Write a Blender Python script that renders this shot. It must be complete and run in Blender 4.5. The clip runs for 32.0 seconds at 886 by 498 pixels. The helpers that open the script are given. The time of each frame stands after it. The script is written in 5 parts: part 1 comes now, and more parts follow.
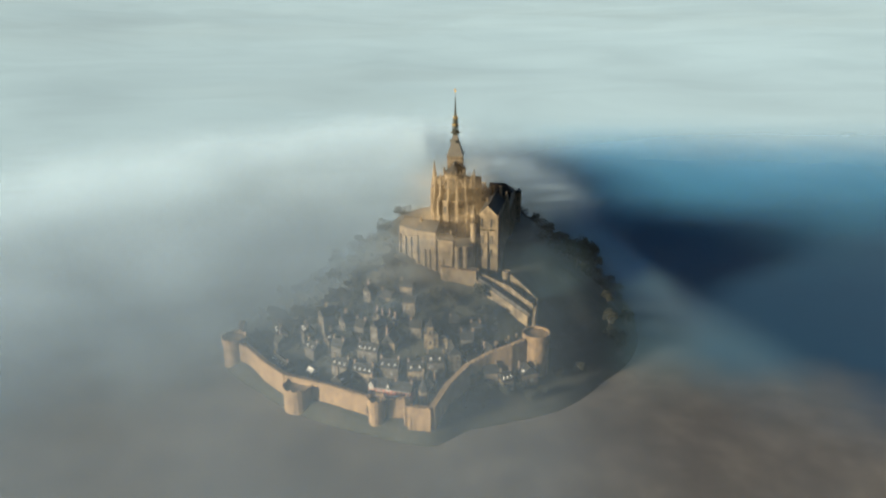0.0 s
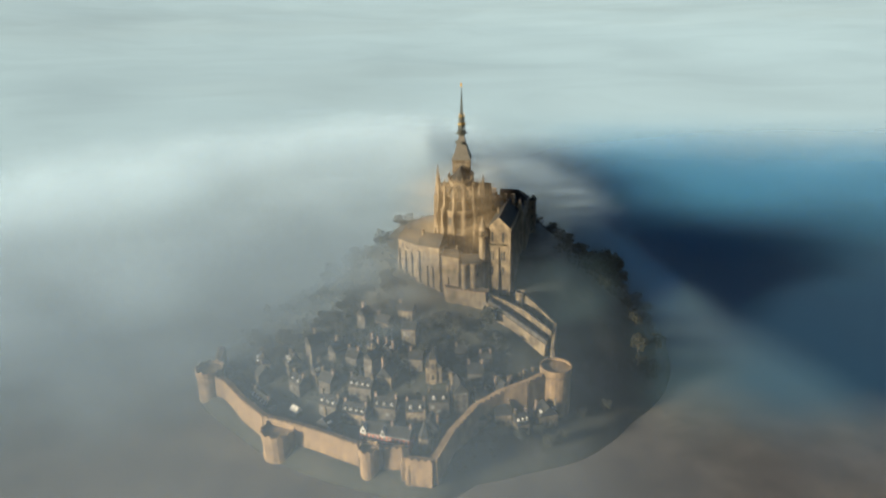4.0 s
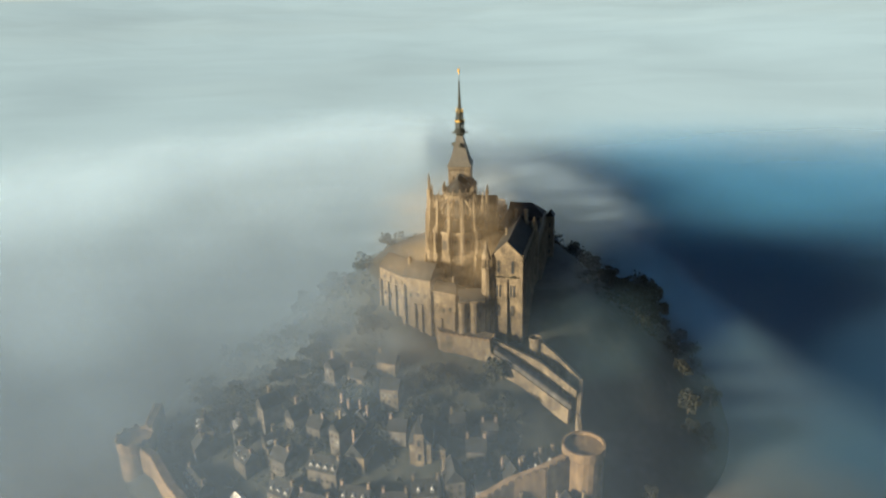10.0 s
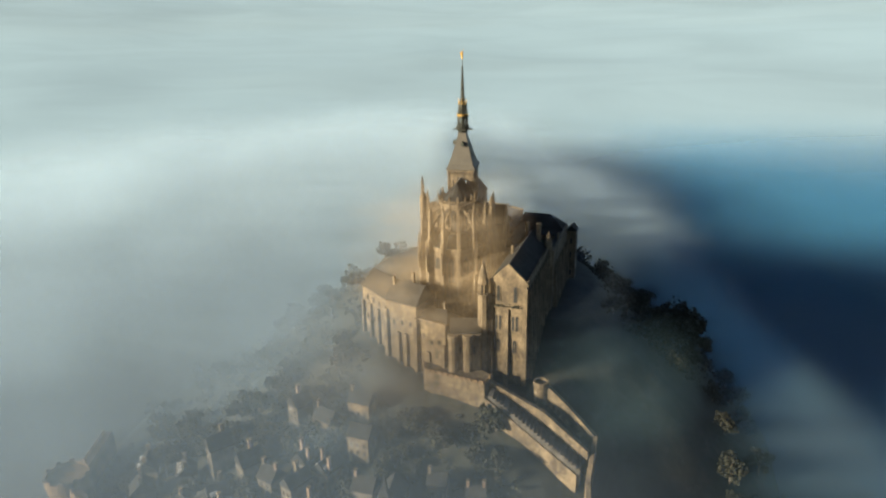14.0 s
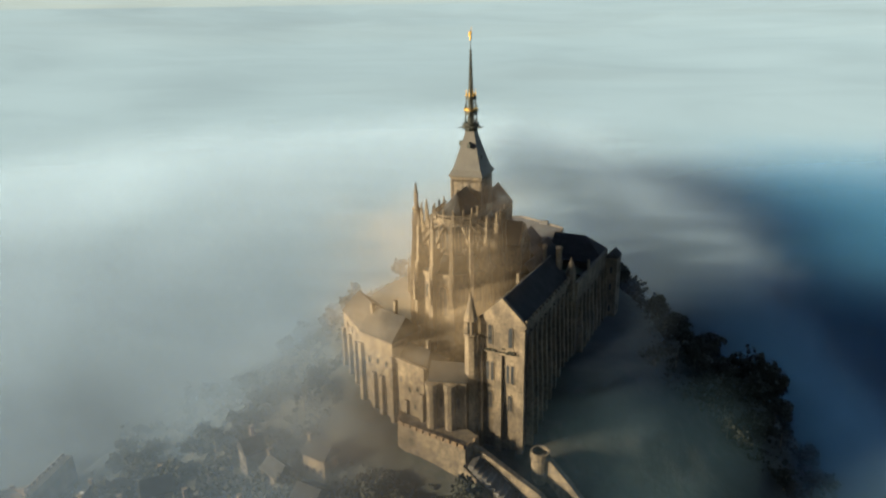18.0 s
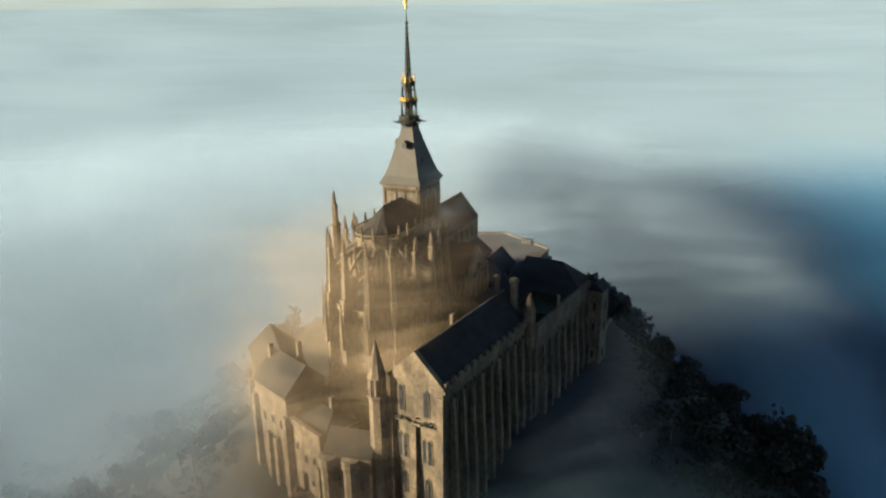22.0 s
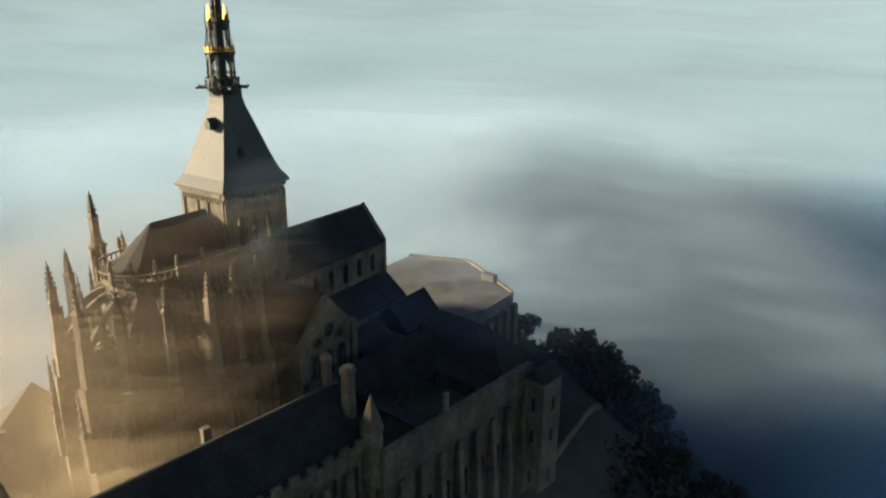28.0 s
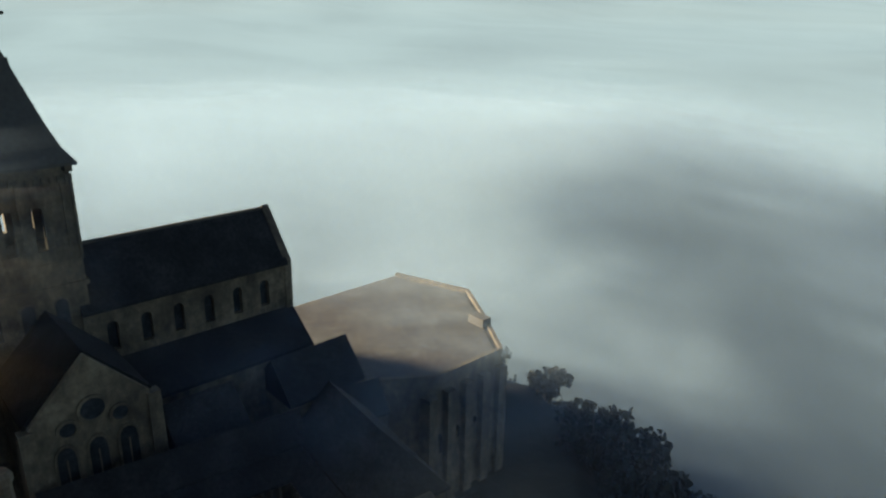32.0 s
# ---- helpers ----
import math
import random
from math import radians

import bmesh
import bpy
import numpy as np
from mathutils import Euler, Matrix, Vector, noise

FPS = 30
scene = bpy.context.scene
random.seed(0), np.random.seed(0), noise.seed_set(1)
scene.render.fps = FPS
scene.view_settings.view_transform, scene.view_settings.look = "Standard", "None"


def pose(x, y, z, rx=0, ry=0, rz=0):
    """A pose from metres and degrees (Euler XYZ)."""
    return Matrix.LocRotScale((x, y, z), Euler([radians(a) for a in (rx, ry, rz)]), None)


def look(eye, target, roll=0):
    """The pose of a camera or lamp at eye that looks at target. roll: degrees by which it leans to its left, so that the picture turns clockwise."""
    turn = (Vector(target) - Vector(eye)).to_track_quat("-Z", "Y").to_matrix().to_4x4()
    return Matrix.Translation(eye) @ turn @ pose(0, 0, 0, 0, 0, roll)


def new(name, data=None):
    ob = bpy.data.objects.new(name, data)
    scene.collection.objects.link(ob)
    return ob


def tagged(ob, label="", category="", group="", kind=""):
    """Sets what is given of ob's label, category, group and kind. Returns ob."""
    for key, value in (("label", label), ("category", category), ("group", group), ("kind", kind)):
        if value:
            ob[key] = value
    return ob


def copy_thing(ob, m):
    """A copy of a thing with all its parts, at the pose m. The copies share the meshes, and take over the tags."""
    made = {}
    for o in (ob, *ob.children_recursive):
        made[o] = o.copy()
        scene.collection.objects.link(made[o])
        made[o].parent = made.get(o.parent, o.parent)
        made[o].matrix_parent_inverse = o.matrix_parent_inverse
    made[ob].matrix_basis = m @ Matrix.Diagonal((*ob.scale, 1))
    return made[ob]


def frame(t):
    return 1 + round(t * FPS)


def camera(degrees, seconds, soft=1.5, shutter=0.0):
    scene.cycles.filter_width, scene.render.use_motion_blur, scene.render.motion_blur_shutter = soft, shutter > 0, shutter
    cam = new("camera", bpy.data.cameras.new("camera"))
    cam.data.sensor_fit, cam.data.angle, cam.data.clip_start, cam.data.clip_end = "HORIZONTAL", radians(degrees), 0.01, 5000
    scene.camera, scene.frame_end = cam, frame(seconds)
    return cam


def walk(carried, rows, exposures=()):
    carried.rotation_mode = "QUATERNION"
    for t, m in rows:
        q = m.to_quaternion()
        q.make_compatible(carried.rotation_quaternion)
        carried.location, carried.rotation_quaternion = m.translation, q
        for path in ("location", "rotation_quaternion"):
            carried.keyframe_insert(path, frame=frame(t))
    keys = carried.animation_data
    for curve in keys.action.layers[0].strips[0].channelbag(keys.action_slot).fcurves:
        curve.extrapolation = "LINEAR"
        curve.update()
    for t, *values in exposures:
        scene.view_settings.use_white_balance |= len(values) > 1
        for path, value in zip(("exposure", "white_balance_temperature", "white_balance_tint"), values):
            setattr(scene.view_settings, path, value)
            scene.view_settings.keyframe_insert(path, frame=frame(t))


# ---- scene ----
cam = camera(65.0, 32.0, soft=2.2)
PATH = [
    (0, (60.415, -446.624, 207.297), (60.125, -444.761, 206.63), -0.6),
    (3, (56.123, -406.081, 201.991), (55.814, -404.225, 201.315), -1.0),
    (6, (51.881, -363.168, 194.715), (51.551, -361.313, 194.042), -1.2),
    (9, (49.338, -320.81, 185.779), (48.994, -318.957, 185.111), -1.7),
    (11, (50.311, -293.886, 180.786), (49.94, -292.039, 180.114), -1.3),
    (13, (55.349, -267.395, 175.4), (54.923, -265.559, 174.731), -1.0),
    (14.5, (63.094, -247.213, 171.678), (62.561, -245.406, 171.009), -1.1),
    (17, (76.969, -212.149, 162.268), (76.24, -210.399, 161.631), -1.3),
    (19, (81.991, -184.762, 158.298), (81.163, -183.055, 157.663), -1.0),
    (21, (87.024, -157.581, 153.615), (86.131, -155.905, 152.986), -0.7),
    (23, (87.679, -129.124, 148.253), (86.735, -127.475, 147.629), -0.3),
    (23.5, (88.379, -122.072, 147.722), (87.415, -120.438, 147.089), 0.4),
    (24.5, (91.538, -110.203, 146.361), (90.528, -108.597, 145.73), -0.5),
    (26.5, (91.87, -83.034, 142.015), (90.774, -81.487, 141.378), -0.1),
    (28, (89.493, -62.139, 138.429), (88.335, -60.64, 137.786), 0.7),
    (29, (88.507, -48.439, 135.774), (87.277, -46.998, 135.135), 1.0),
    (30, (86.815, -34.845, 133.488), (85.505, -33.476, 132.847), 0.9),
    (31, (84.654, -20.837, 131.574), (83.268, -19.55, 130.924), 1.0),
    (32, (81.888, -7.354, 130.304), (80.439, -6.154, 129.625), 1.7),
]
walk(cam, [(t, look(eye, target, roll)) for t, eye, target, roll in PATH], exposures=[(0, 1.5), (14, 1.5), (24, 1.5), (32, 1.55)])

# ---- sky, sun ----
SUN_AZ, SUN_EL = radians(232.0), radians(18.5)   # where the low sun stands: behind the flight and to its left
sun_way = Vector((math.sin(SUN_AZ) * math.cos(SUN_EL), math.cos(SUN_AZ) * math.cos(SUN_EL), math.sin(SUN_EL)))
sun = new("sun", bpy.data.lights.new("sun", "SUN"))
sun.data.energy, sun.data.angle, sun.data.color = 7.4, radians(8.0), (1.0, 0.84, 0.58)
sun.matrix_world = look(sun_way * 900, (0, 0, 60))
world = bpy.data.worlds.new("sky")
scene.world = world
world.use_nodes = True
wn = world.node_tree.nodes
sky = wn.new("ShaderNodeTexSky")
sky.sky_type, sky.sun_disc = "NISHITA", False
sky.sun_elevation, sky.sun_rotation = SUN_EL, SUN_AZ
sky.air_density, sky.dust_density, sky.ozone_density = 1.0, 0.8, 1.5
world.node_tree.links.new(sky.outputs[0], wn["Background"].inputs[0])
wn["Background"].inputs[1].default_value = 0.046
scene.cycles.transparent_max_bounces = 128   # light goes on through all the layers of mist


# ---- materials ----
def nodes_of(name):
    m = bpy.data.materials.new(name)
    m.use_nodes = True
    nt = m.node_tree
    return m, nt, nt.nodes, nt.nodes["Principled BSDF"]


def put(nt, kind, **kw):
    n = nt.nodes.new(kind)
    for k, v in kw.items():
        n.inputs[k].default_value = v
    return n


def ramp(nt, src, stops):
    r = nt.nodes.new("ShaderNodeValToRGB")
    e = r.color_ramp.elements
    e[0].position, e[0].color = stops[0][0], (*stops[0][1], 1)
    e[1].position, e[1].color = stops[-1][0], (*stops[-1][1], 1)
    for p, c in stops[1:-1]:
        k = e.new(p)
        k.color = (*c, 1)
    nt.links.new(src, r.inputs[0])
    return r.outputs[0]


def surface(name, dark, mid, light, big=0.15, fine=1.6, rough=0.85, bump=0.25, metal=0.0, streak=1.0, random_tint=0.25, stain=0.0):
    """Two scales of colour, fine relief, and a small tint of its own for each object."""
    m, nt, n, b = nodes_of(name)
    L = nt.links.new
    geo = n.new("ShaderNodeNewGeometry")
    mp = put(nt, "ShaderNodeMapping", Scale=(1, 1, streak))
    L(geo.outputs["Position"], mp.inputs[0])
    n1 = put(nt, "ShaderNodeTexNoise", Scale=big, Detail=5, Roughness=0.6)
    n2 = put(nt, "ShaderNodeTexNoise", Scale=fine, Detail=4, Roughness=0.65)
    L(mp.outputs[0], n1.inputs[0]), L(mp.outputs[0], n2.inputs[0])
    mx = n.new("ShaderNodeMix")
    mx.inputs[0].default_value = 0.45
    L(n1.outputs[0], mx.inputs[2]), L(n2.outputs[0], mx.inputs[3])
    col = ramp(nt, mx.outputs[0], [(0.34, dark), (0.5, mid), (0.66, light)])
    if stain:   # dark runs of damp and lichen down the wall, and pale and dark courses
        mp2 = put(nt, "ShaderNodeMapping", Scale=(0.4, 0.4, 0.17))
        n3 = put(nt, "ShaderNodeTexNoise", Scale=1.0, Detail=4, Roughness=0.7)
        n4 = put(nt, "ShaderNodeTexVoronoi", Scale=1.3)
        mp3 = put(nt, "ShaderNodeMapping", Scale=(1, 1, 2.2))
        L(geo.outputs["Position"], mp2.inputs[0]), L(mp2.outputs[0], n3.inputs[0])
        L(geo.outputs["Position"], mp3.inputs[0]), L(mp3.outputs[0], n4.inputs[0])
        dirt = ramp(nt, n3.outputs[0], [(0.36, (1 - stain,) * 3), (0.62, (1.0,) * 3)])
        bond = ramp(nt, n4.outputs["Color"], [(0.0, (1 - 0.45 * stain,) * 3), (1.0, (1.0,) * 3)])
        for k in (dirt, bond):
            mm = n.new("ShaderNodeMix")
            mm.data_type, mm.blend_type = "RGBA", "MULTIPLY"
            mm.inputs[0].default_value = 1.0
            L(col, mm.inputs[6]), L(k, mm.inputs[7])
            col = mm.outputs[2]
    info = n.new("ShaderNodeObjectInfo")
    hsv = n.new("ShaderNodeHueSaturation")
    mr = put(nt, "ShaderNodeMapRange")
    mr.inputs[3].default_value, mr.inputs[4].default_value = 1 - random_tint, 1 + random_tint
    L(info.outputs["Random"], mr.inputs[0]), L(mr.outputs[0], hsv.inputs["Value"]), L(col, hsv.inputs["Color"])
    L(hsv.outputs[0], b.inputs["Base Color"])
    b.inputs["Roughness"].default_value, b.inputs["Metallic"].default_value = rough, metal
    bp = put(nt, "ShaderNodeBump", Strength=bump, Distance=0.3)
    L(n2.outputs[0], bp.inputs["Height"]), L(bp.outputs[0], b.inputs["Normal"])
    return m


GRANITE = surface("granite", (0.045, 0.035, 0.023), (0.115, 0.088, 0.056), (0.2, 0.158, 0.1), 0.16, 1.1, 0.9, 0.6, streak=0.75, random_tint=0.06, stain=0.5)
ASHLAR = surface("rampart_granite", (0.08, 0.052, 0.027), (0.15, 0.1, 0.054), (0.21, 0.145, 0.08), 0.2, 1.2, 0.9, 0.5, streak=0.6, random_tint=0.06, stain=0.45)
RENDERED = surface("lime_render", (0.03, 0.026, 0.021), (0.06, 0.052, 0.042), (0.1, 0.087, 0.07), 0.3, 1.4, 0.9, 0.3, random_tint=0.3, stain=0.4)
SLATE = surface("slate", (0.007, 0.0075, 0.008), (0.014, 0.0145, 0.015), (0.028, 0.028, 0.027), 0.25, 2.2, 0.9, 0.4, random_tint=0.2)
SLATE.node_tree.nodes["Principled BSDF"].inputs["Specular IOR Level"].default_value = 0.2
LEAD = surface("spire_roof_slate", (0.036, 0.034, 0.03), (0.05, 0.047, 0.041), (0.066, 0.062, 0.054), 0.2, 2.0, 0.62, 0.12, random_tint=0.02)
LEAD.node_tree.nodes["Principled BSDF"].inputs["Specular IOR Level"].default_value = 0.2
COPPER = surface("dark_copper", (0.008, 0.01, 0.008), (0.016, 0.02, 0.015), (0.04, 0.038, 0.02), 0.5, 3.0, 0.62, 0.3, metal=0.25)
GOLD = surface("gilding", (0.2, 0.12, 0.03), (0.4, 0.25, 0.06), (0.6, 0.4, 0.12), 0.8, 3.0, 0.55, 0.1, metal=1.0)
PAVING = surface("terrace_paving", (0.03, 0.028, 0.025), (0.055, 0.05, 0.044), (0.085, 0.078, 0.068), 0.25, 1.2, 0.85, 0.35)
DARKGLASS = surface("old_leaded_glass", (0.012, 0.014, 0.016), (0.02, 0.023, 0.026), (0.04, 0.042, 0.045), 0.6, 2.0, 0.25, 0.2)
WHITE = surface("white_paint", (0.2, 0.2, 0.19), (0.28, 0.275, 0.26), (0.36, 0.35, 0.33), 0.4, 2.0, 0.6, 0.1)
RED = surface("red_shop_front", (0.2, 0.045, 0.022), (0.28, 0.07, 0.035), (0.34, 0.11, 0.055), 0.5, 2.5, 0.6, 0.1)
BRICKCH = surface("chimney_brick", (0.07, 0.05, 0.04), (0.12, 0.085, 0.065), (0.17, 0.125, 0.095), 0.7, 3.0, 0.85, 0.3)
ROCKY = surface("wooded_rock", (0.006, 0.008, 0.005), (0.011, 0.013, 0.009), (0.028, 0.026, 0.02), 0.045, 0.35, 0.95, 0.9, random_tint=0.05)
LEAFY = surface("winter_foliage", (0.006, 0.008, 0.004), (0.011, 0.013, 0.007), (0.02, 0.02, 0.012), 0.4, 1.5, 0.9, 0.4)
BARK = surface("bark", (0.04, 0.03, 0.022), (0.07, 0.055, 0.04), (0.11, 0.09, 0.07), 1.0, 5.0, 0.9, 0.4)
GARDEN = surface("cloister_lawn", (0.012, 0.018, 0.009), (0.022, 0.032, 0.014), (0.035, 0.045, 0.02), 0.4, 2.5, 0.95, 0.5)
SEABED = surface("tidal_flat", (0.03, 0.028, 0.025), (0.05, 0.046, 0.041), (0.08, 0.074, 0.065), 0.006, 0.05, 0.6, 0.1, random_tint=0.0)


def flood(m):
    """Turns the sand into shallow blue water towards the channel on the north side."""
    nt = m.node_tree
    L = nt.links.new
    b = nt.nodes["Principled BSDF"]
    src = b.inputs["Base Color"].links[0].from_socket
    geo = nt.nodes.new("ShaderNodeNewGeometry")
    dot = nt.nodes.new("ShaderNodeVectorMath")
    dot.operation = "DOT_PRODUCT"
    dot.inputs[1].default_value = (0.6, 0.8, 0)
    L(geo.outputs["Position"], dot.inputs[0])
    n1 = put(nt, "ShaderNodeTexNoise", Scale=0.008, Detail=4, Roughness=0.55)
    L(geo.outputs["Position"], n1.inputs[0])
    add = nt.nodes.new("ShaderNodeMath")
    add.operation = "MULTIPLY_ADD"
    add.inputs[1].default_value = 160
    L(n1.outputs[0], add.inputs[0]), L(dot.outputs["Value"], add.inputs[2])
    mr = put(nt, "ShaderNodeMapRange")
    mr.interpolation_type = "SMOOTHSTEP"
    mr.inputs[1].default_value, mr.inputs[2].default_value = 100, 200
    L(add.outputs[0], mr.inputs[0])
    water = ramp(nt, n1.outputs[0], [(0.3, (0.001, 0.022, 0.052)), (0.7, (0.002, 0.031, 0.068))])
    mx = nt.nodes.new("ShaderNodeMix")
    mx.data_type = "RGBA"
    L(mr.outputs[0], mx.inputs[0]), L(src, mx.inputs[6]), L(water, mx.inputs[7]), L(mx.outputs[2], b.inputs["Base Color"])


flood(SEABED)


# ---- mesh helpers ----
def part(name, bm, material, parent=None, label="", smooth=False):
    me = bpy.data.meshes.new(name)
    bmesh.ops.recalc_face_normals(bm, faces=bm.faces)
    bm.to_mesh(me)
    bm.free()
    if smooth:
        for p in me.polygons:
            p.use_smooth = True
    me.materials.append(material)
    ob = new(name, me)
    ob.parent = parent
    if label:
        ob["label"] = label
    return ob


def share(name, ob, m, parent):
    """One more piece on the mesh of ob."""
    o = new(name, ob.data)
    o.parent = parent
    o.matrix_basis = m
    return o


def thing(name, x, y, z, turn, label, category, group="", kind=""):
    ob = new(name)
    ob.matrix_basis = pose(x, y, z, 0, 0, turn)
    return tagged(ob, label, category, group, kind)


def block(bm, x0, x1, y0, y1, z0, z1, tx=0.0, ty=0.0):
    """A box whose top is drawn in by tx and ty on each side."""
    v = [bm.verts.new(p) for p in ((x0, y0, z0), (x1, y0, z0), (x1, y1, z0), (x0, y1, z0),
                                   (x0 + tx, y0 + ty, z1), (x1 - tx, y0 + ty, z1), (x1 - tx, y1 - ty, z1), (x0 + tx, y1 - ty, z1))]
    for f in ((3, 2, 1, 0), (4, 5, 6, 7), (0, 1, 5, 4), (1, 2, 6, 5), (2, 3, 7, 6), (3, 0, 4, 7)):
        bm.faces.new([v[i] for i in f])
    return bm


def prism(bm, poly, z0, z1, grow=0.0):
    """An upright prism on a plan; its foot may spread."""
    cx, cy = sum(p[0] for p in poly) / len(poly), sum(p[1] for p in poly) / len(poly)
    lo = []
    for x, y in poly:
        d = math.hypot(x - cx, y - cy) or 1
        lo.append(bm.verts.new((x + (x - cx) / d * grow, y + (y - cy) / d * grow, z0)))
    hi = [bm.verts.new((x, y, z1)) for x, y in poly]
    n = len(poly)
    bm.faces.new(lo[::-1]), bm.faces.new(hi)
    for i in range(n):
        bm.faces.new((lo[i], lo[(i + 1) % n], hi[(i + 1) % n], hi[i]))
    return bm


def lathe(bm, rings, n=8, cx=0.0, cy=0.0, turn=0.0):
    """Rings (radius, z) joined into a closed body."""
    loops = []
    for r, z in rings:
        loops.append([bm.verts.new((cx + r * math.cos(turn + 2 * math.pi * k / n), cy + r * math.sin(turn + 2 * math.pi * k / n), z)) for k in range(n)])
    for a, b in zip(loops, loops[1:]):
        for k in range(n):
            bm.faces.new((a[k], a[(k + 1) % n], b[(k + 1) % n], b[k]))
    bm.faces.new(loops[0][::-1]), bm.faces.new(loops[-1])
    return bm


def gable(bm, x0, x1, y0, y1, ze, zr, along="y", hip0=0.0, hip1=0.0, thick=0.35):
    """A pitched roof shell with its ridge along x or y; hip0 and hip1 draw the ridge in at either end."""
    if along == "y":
        xm = (x0 + x1) / 2
        top = [(x0, y0, ze), (x1, y0, ze), (x1, y1, ze), (x0, y1, ze), (xm, y0 + hip0, zr), (xm, y1 - hip1, zr)]
        faces = ((0, 1, 4), (1, 2, 5, 4), (2, 3, 5), (3, 0, 4, 5))
    else:
        ym = (y0 + y1) / 2
        top = [(x0, y0, ze), (x1, y0, ze), (x1, y1, ze), (x0, y1, ze), (x0 + hip0, ym, zr), (x1 - hip1, ym, zr)]
        faces = ((0, 1, 5, 4), (1, 2, 5), (2, 3, 4, 5), (3, 0, 4))
    v = [bm.verts.new(p) for p in top]
    lo = [bm.verts.new((p[0], p[1], p[2] - thick)) for p in top[:4]]
    for f in faces:
        bm.faces.new([v[i] for i in f])
    for i in range(4):
        bm.faces.new((lo[i], lo[(i + 1) % 4], v[(i + 1) % 4], v[i]))
    bm.faces.new(lo[::-1])
    return bm


def gable_wall(bm, x0, x1, y0, y1, z0, ze, zr, along="y"):
    """A house body under a pitched roof, gables and all."""
    if along == "y":
        prof = [(x0, z0), (x1, z0), (x1, ze), ((x0 + x1) / 2, zr), (x0, ze)]
        a = [bm.verts.new((x, y0, z)) for x, z in prof]
        b = [bm.verts.new((x, y1, z)) for x, z in prof]
    else:
        prof = [(y0, z0), (y1, z0), (y1, ze), ((y0 + y1) / 2, zr), (y0, ze)]
        a = [bm.verts.new((x0, y, z)) for y, z in prof]
        b = [bm.verts.new((x1, y, z)) for y, z in prof]
    bm.faces.new(a), bm.faces.new(b[::-1])
    for i in range(5):
        bm.faces.new((a[i], a[(i + 1) % 5], b[(i + 1) % 5], b[i]))
    return bm


def arch(bm, u, w, zb, zt, y0, y1, n=6, pointed=0.0):
    """A solid with the outline of an arched opening, between y0 and y1 (the wall lies along x)."""
    r = w / 2
    pts = [(u - r, zb), (u + r, zb)]
    for k in range(n + 1):
        a = math.pi * k / n
        pts.append((u + r * math.cos(a), zt - r * (1 + pointed) + r * (1 + pointed) * math.sin(a) ** (1 - 0.25 * pointed)))
    a = [bm.verts.new((x, y0, z)) for x, z in pts]
    b = [bm.verts.new((x, y1, z)) for x, z in pts]
    bm.faces.new(a), bm.faces.new(b[::-1])
    for i in range(len(pts)):
        bm.faces.new((a[i], a[(i + 1) % len(pts)], b[(i + 1) % len(pts)], b[i]))
    return bm


def pierced(bm, u0, u1, y0, y1, z0, z1, holes):
    """A wall along x from y0 to y1 thick, with arched openings (middle, width, sill, crown) cut right through."""
    us = u0
    for u, w, zb, zt in sorted(holes):
        r = w / 2
        block(bm, us, u - r, y0, y1, z0, z1)
        if zb > z0:
            block(bm, u - r, u + r, y0, y1, z0, zb)
        n = 6
        pts = [(u + r * math.cos(math.pi * k / n), zt - r + r * math.sin(math.pi * k / n)) for k in range(n + 1)]
        for (xa, za), (xb, zb2) in zip(pts, pts[1:]):
            q = [bm.verts.new(p) for p in ((xb, y0, zb2), (xa, y0, za), (xa, y0, z1), (xb, y0, z1), (xb, y1, zb2), (xa, y1, za), (xa, y1, z1), (xb, y1, z1))]
            for f in ((3, 2, 1, 0), (4, 5, 6, 7), (0, 1, 5, 4), (1, 2, 6, 5), (2, 3, 7, 6), (3, 0, 4, 7)):
                bm.faces.new([q[i] for i in f])
        us = u + r
    block(bm, us, u1, y0, y1, z0, z1)
    return bm


def turned(bm, m):
    bmesh.ops.transform(bm, matrix=m, verts=bm.verts)
    return bm


def window(parent, m, w, h, pointed=0.0, bars=True):
    """A window on a wall: a surround standing out, a dark pane set back in it, a mullion."""
    bm = bmesh.new()
    arch(bm, 0, w + 0.5, -0.2, h + 0.3, -0.14, 0.3, 6, pointed)
    fr = part("window", bm, GRANITE, parent)
    fr.matrix_basis = m
    bm = bmesh.new()
    arch(bm, 0, w, 0, h, -0.2, 0.2, 6, pointed)
    part("pane", bm, DARKGLASS, fr)
    if bars:
        bm = block(bmesh.new(), -0.07, 0.07, -0.27, 0.1, 0, h * 0.8)
        part("mullion", bm, GRANITE, fr)
    return fr


def rng(seed):
    return random.Random(seed)


# ---- the rock, the flats, the fog ----
MID = Vector((0.0, -15.0))
RIM = [(-124, -92), (-94, -115), (-66, -133), (-22, -147), (9, -153), (24, -136), (46, -125), (68, -113), (92, -80), (110, -52), (118, -5), (114, 40), (98, 78),
       (72, 102), (28, 116), (-30, 112), (-82, 92), (-118, 52), (-132, 0), (-132, -52)]
TOPS = [(-90, 33, 46, 1.55), (-45, 44, 46, 1.4), (0, 46, 60, 0.8), (45, 70, 60, 0.8), (90, 100, 58, 0.85), (135, 66, 60, 0.9), (180, 34, 56, 1.2), (225, 36, 52, 1.4), (270, 33, 46, 1.55)]
RIMPOL = sorted((math.atan2(y - MID.y, x - MID.x), math.hypot(x - MID.x, y - MID.y)) for x, y in RIM)
RIM_A = [a - 2 * math.pi for a, r in RIMPOL[-1:]] + [a for a, r in RIMPOL] + [RIMPOL[0][0] + 2 * math.pi]
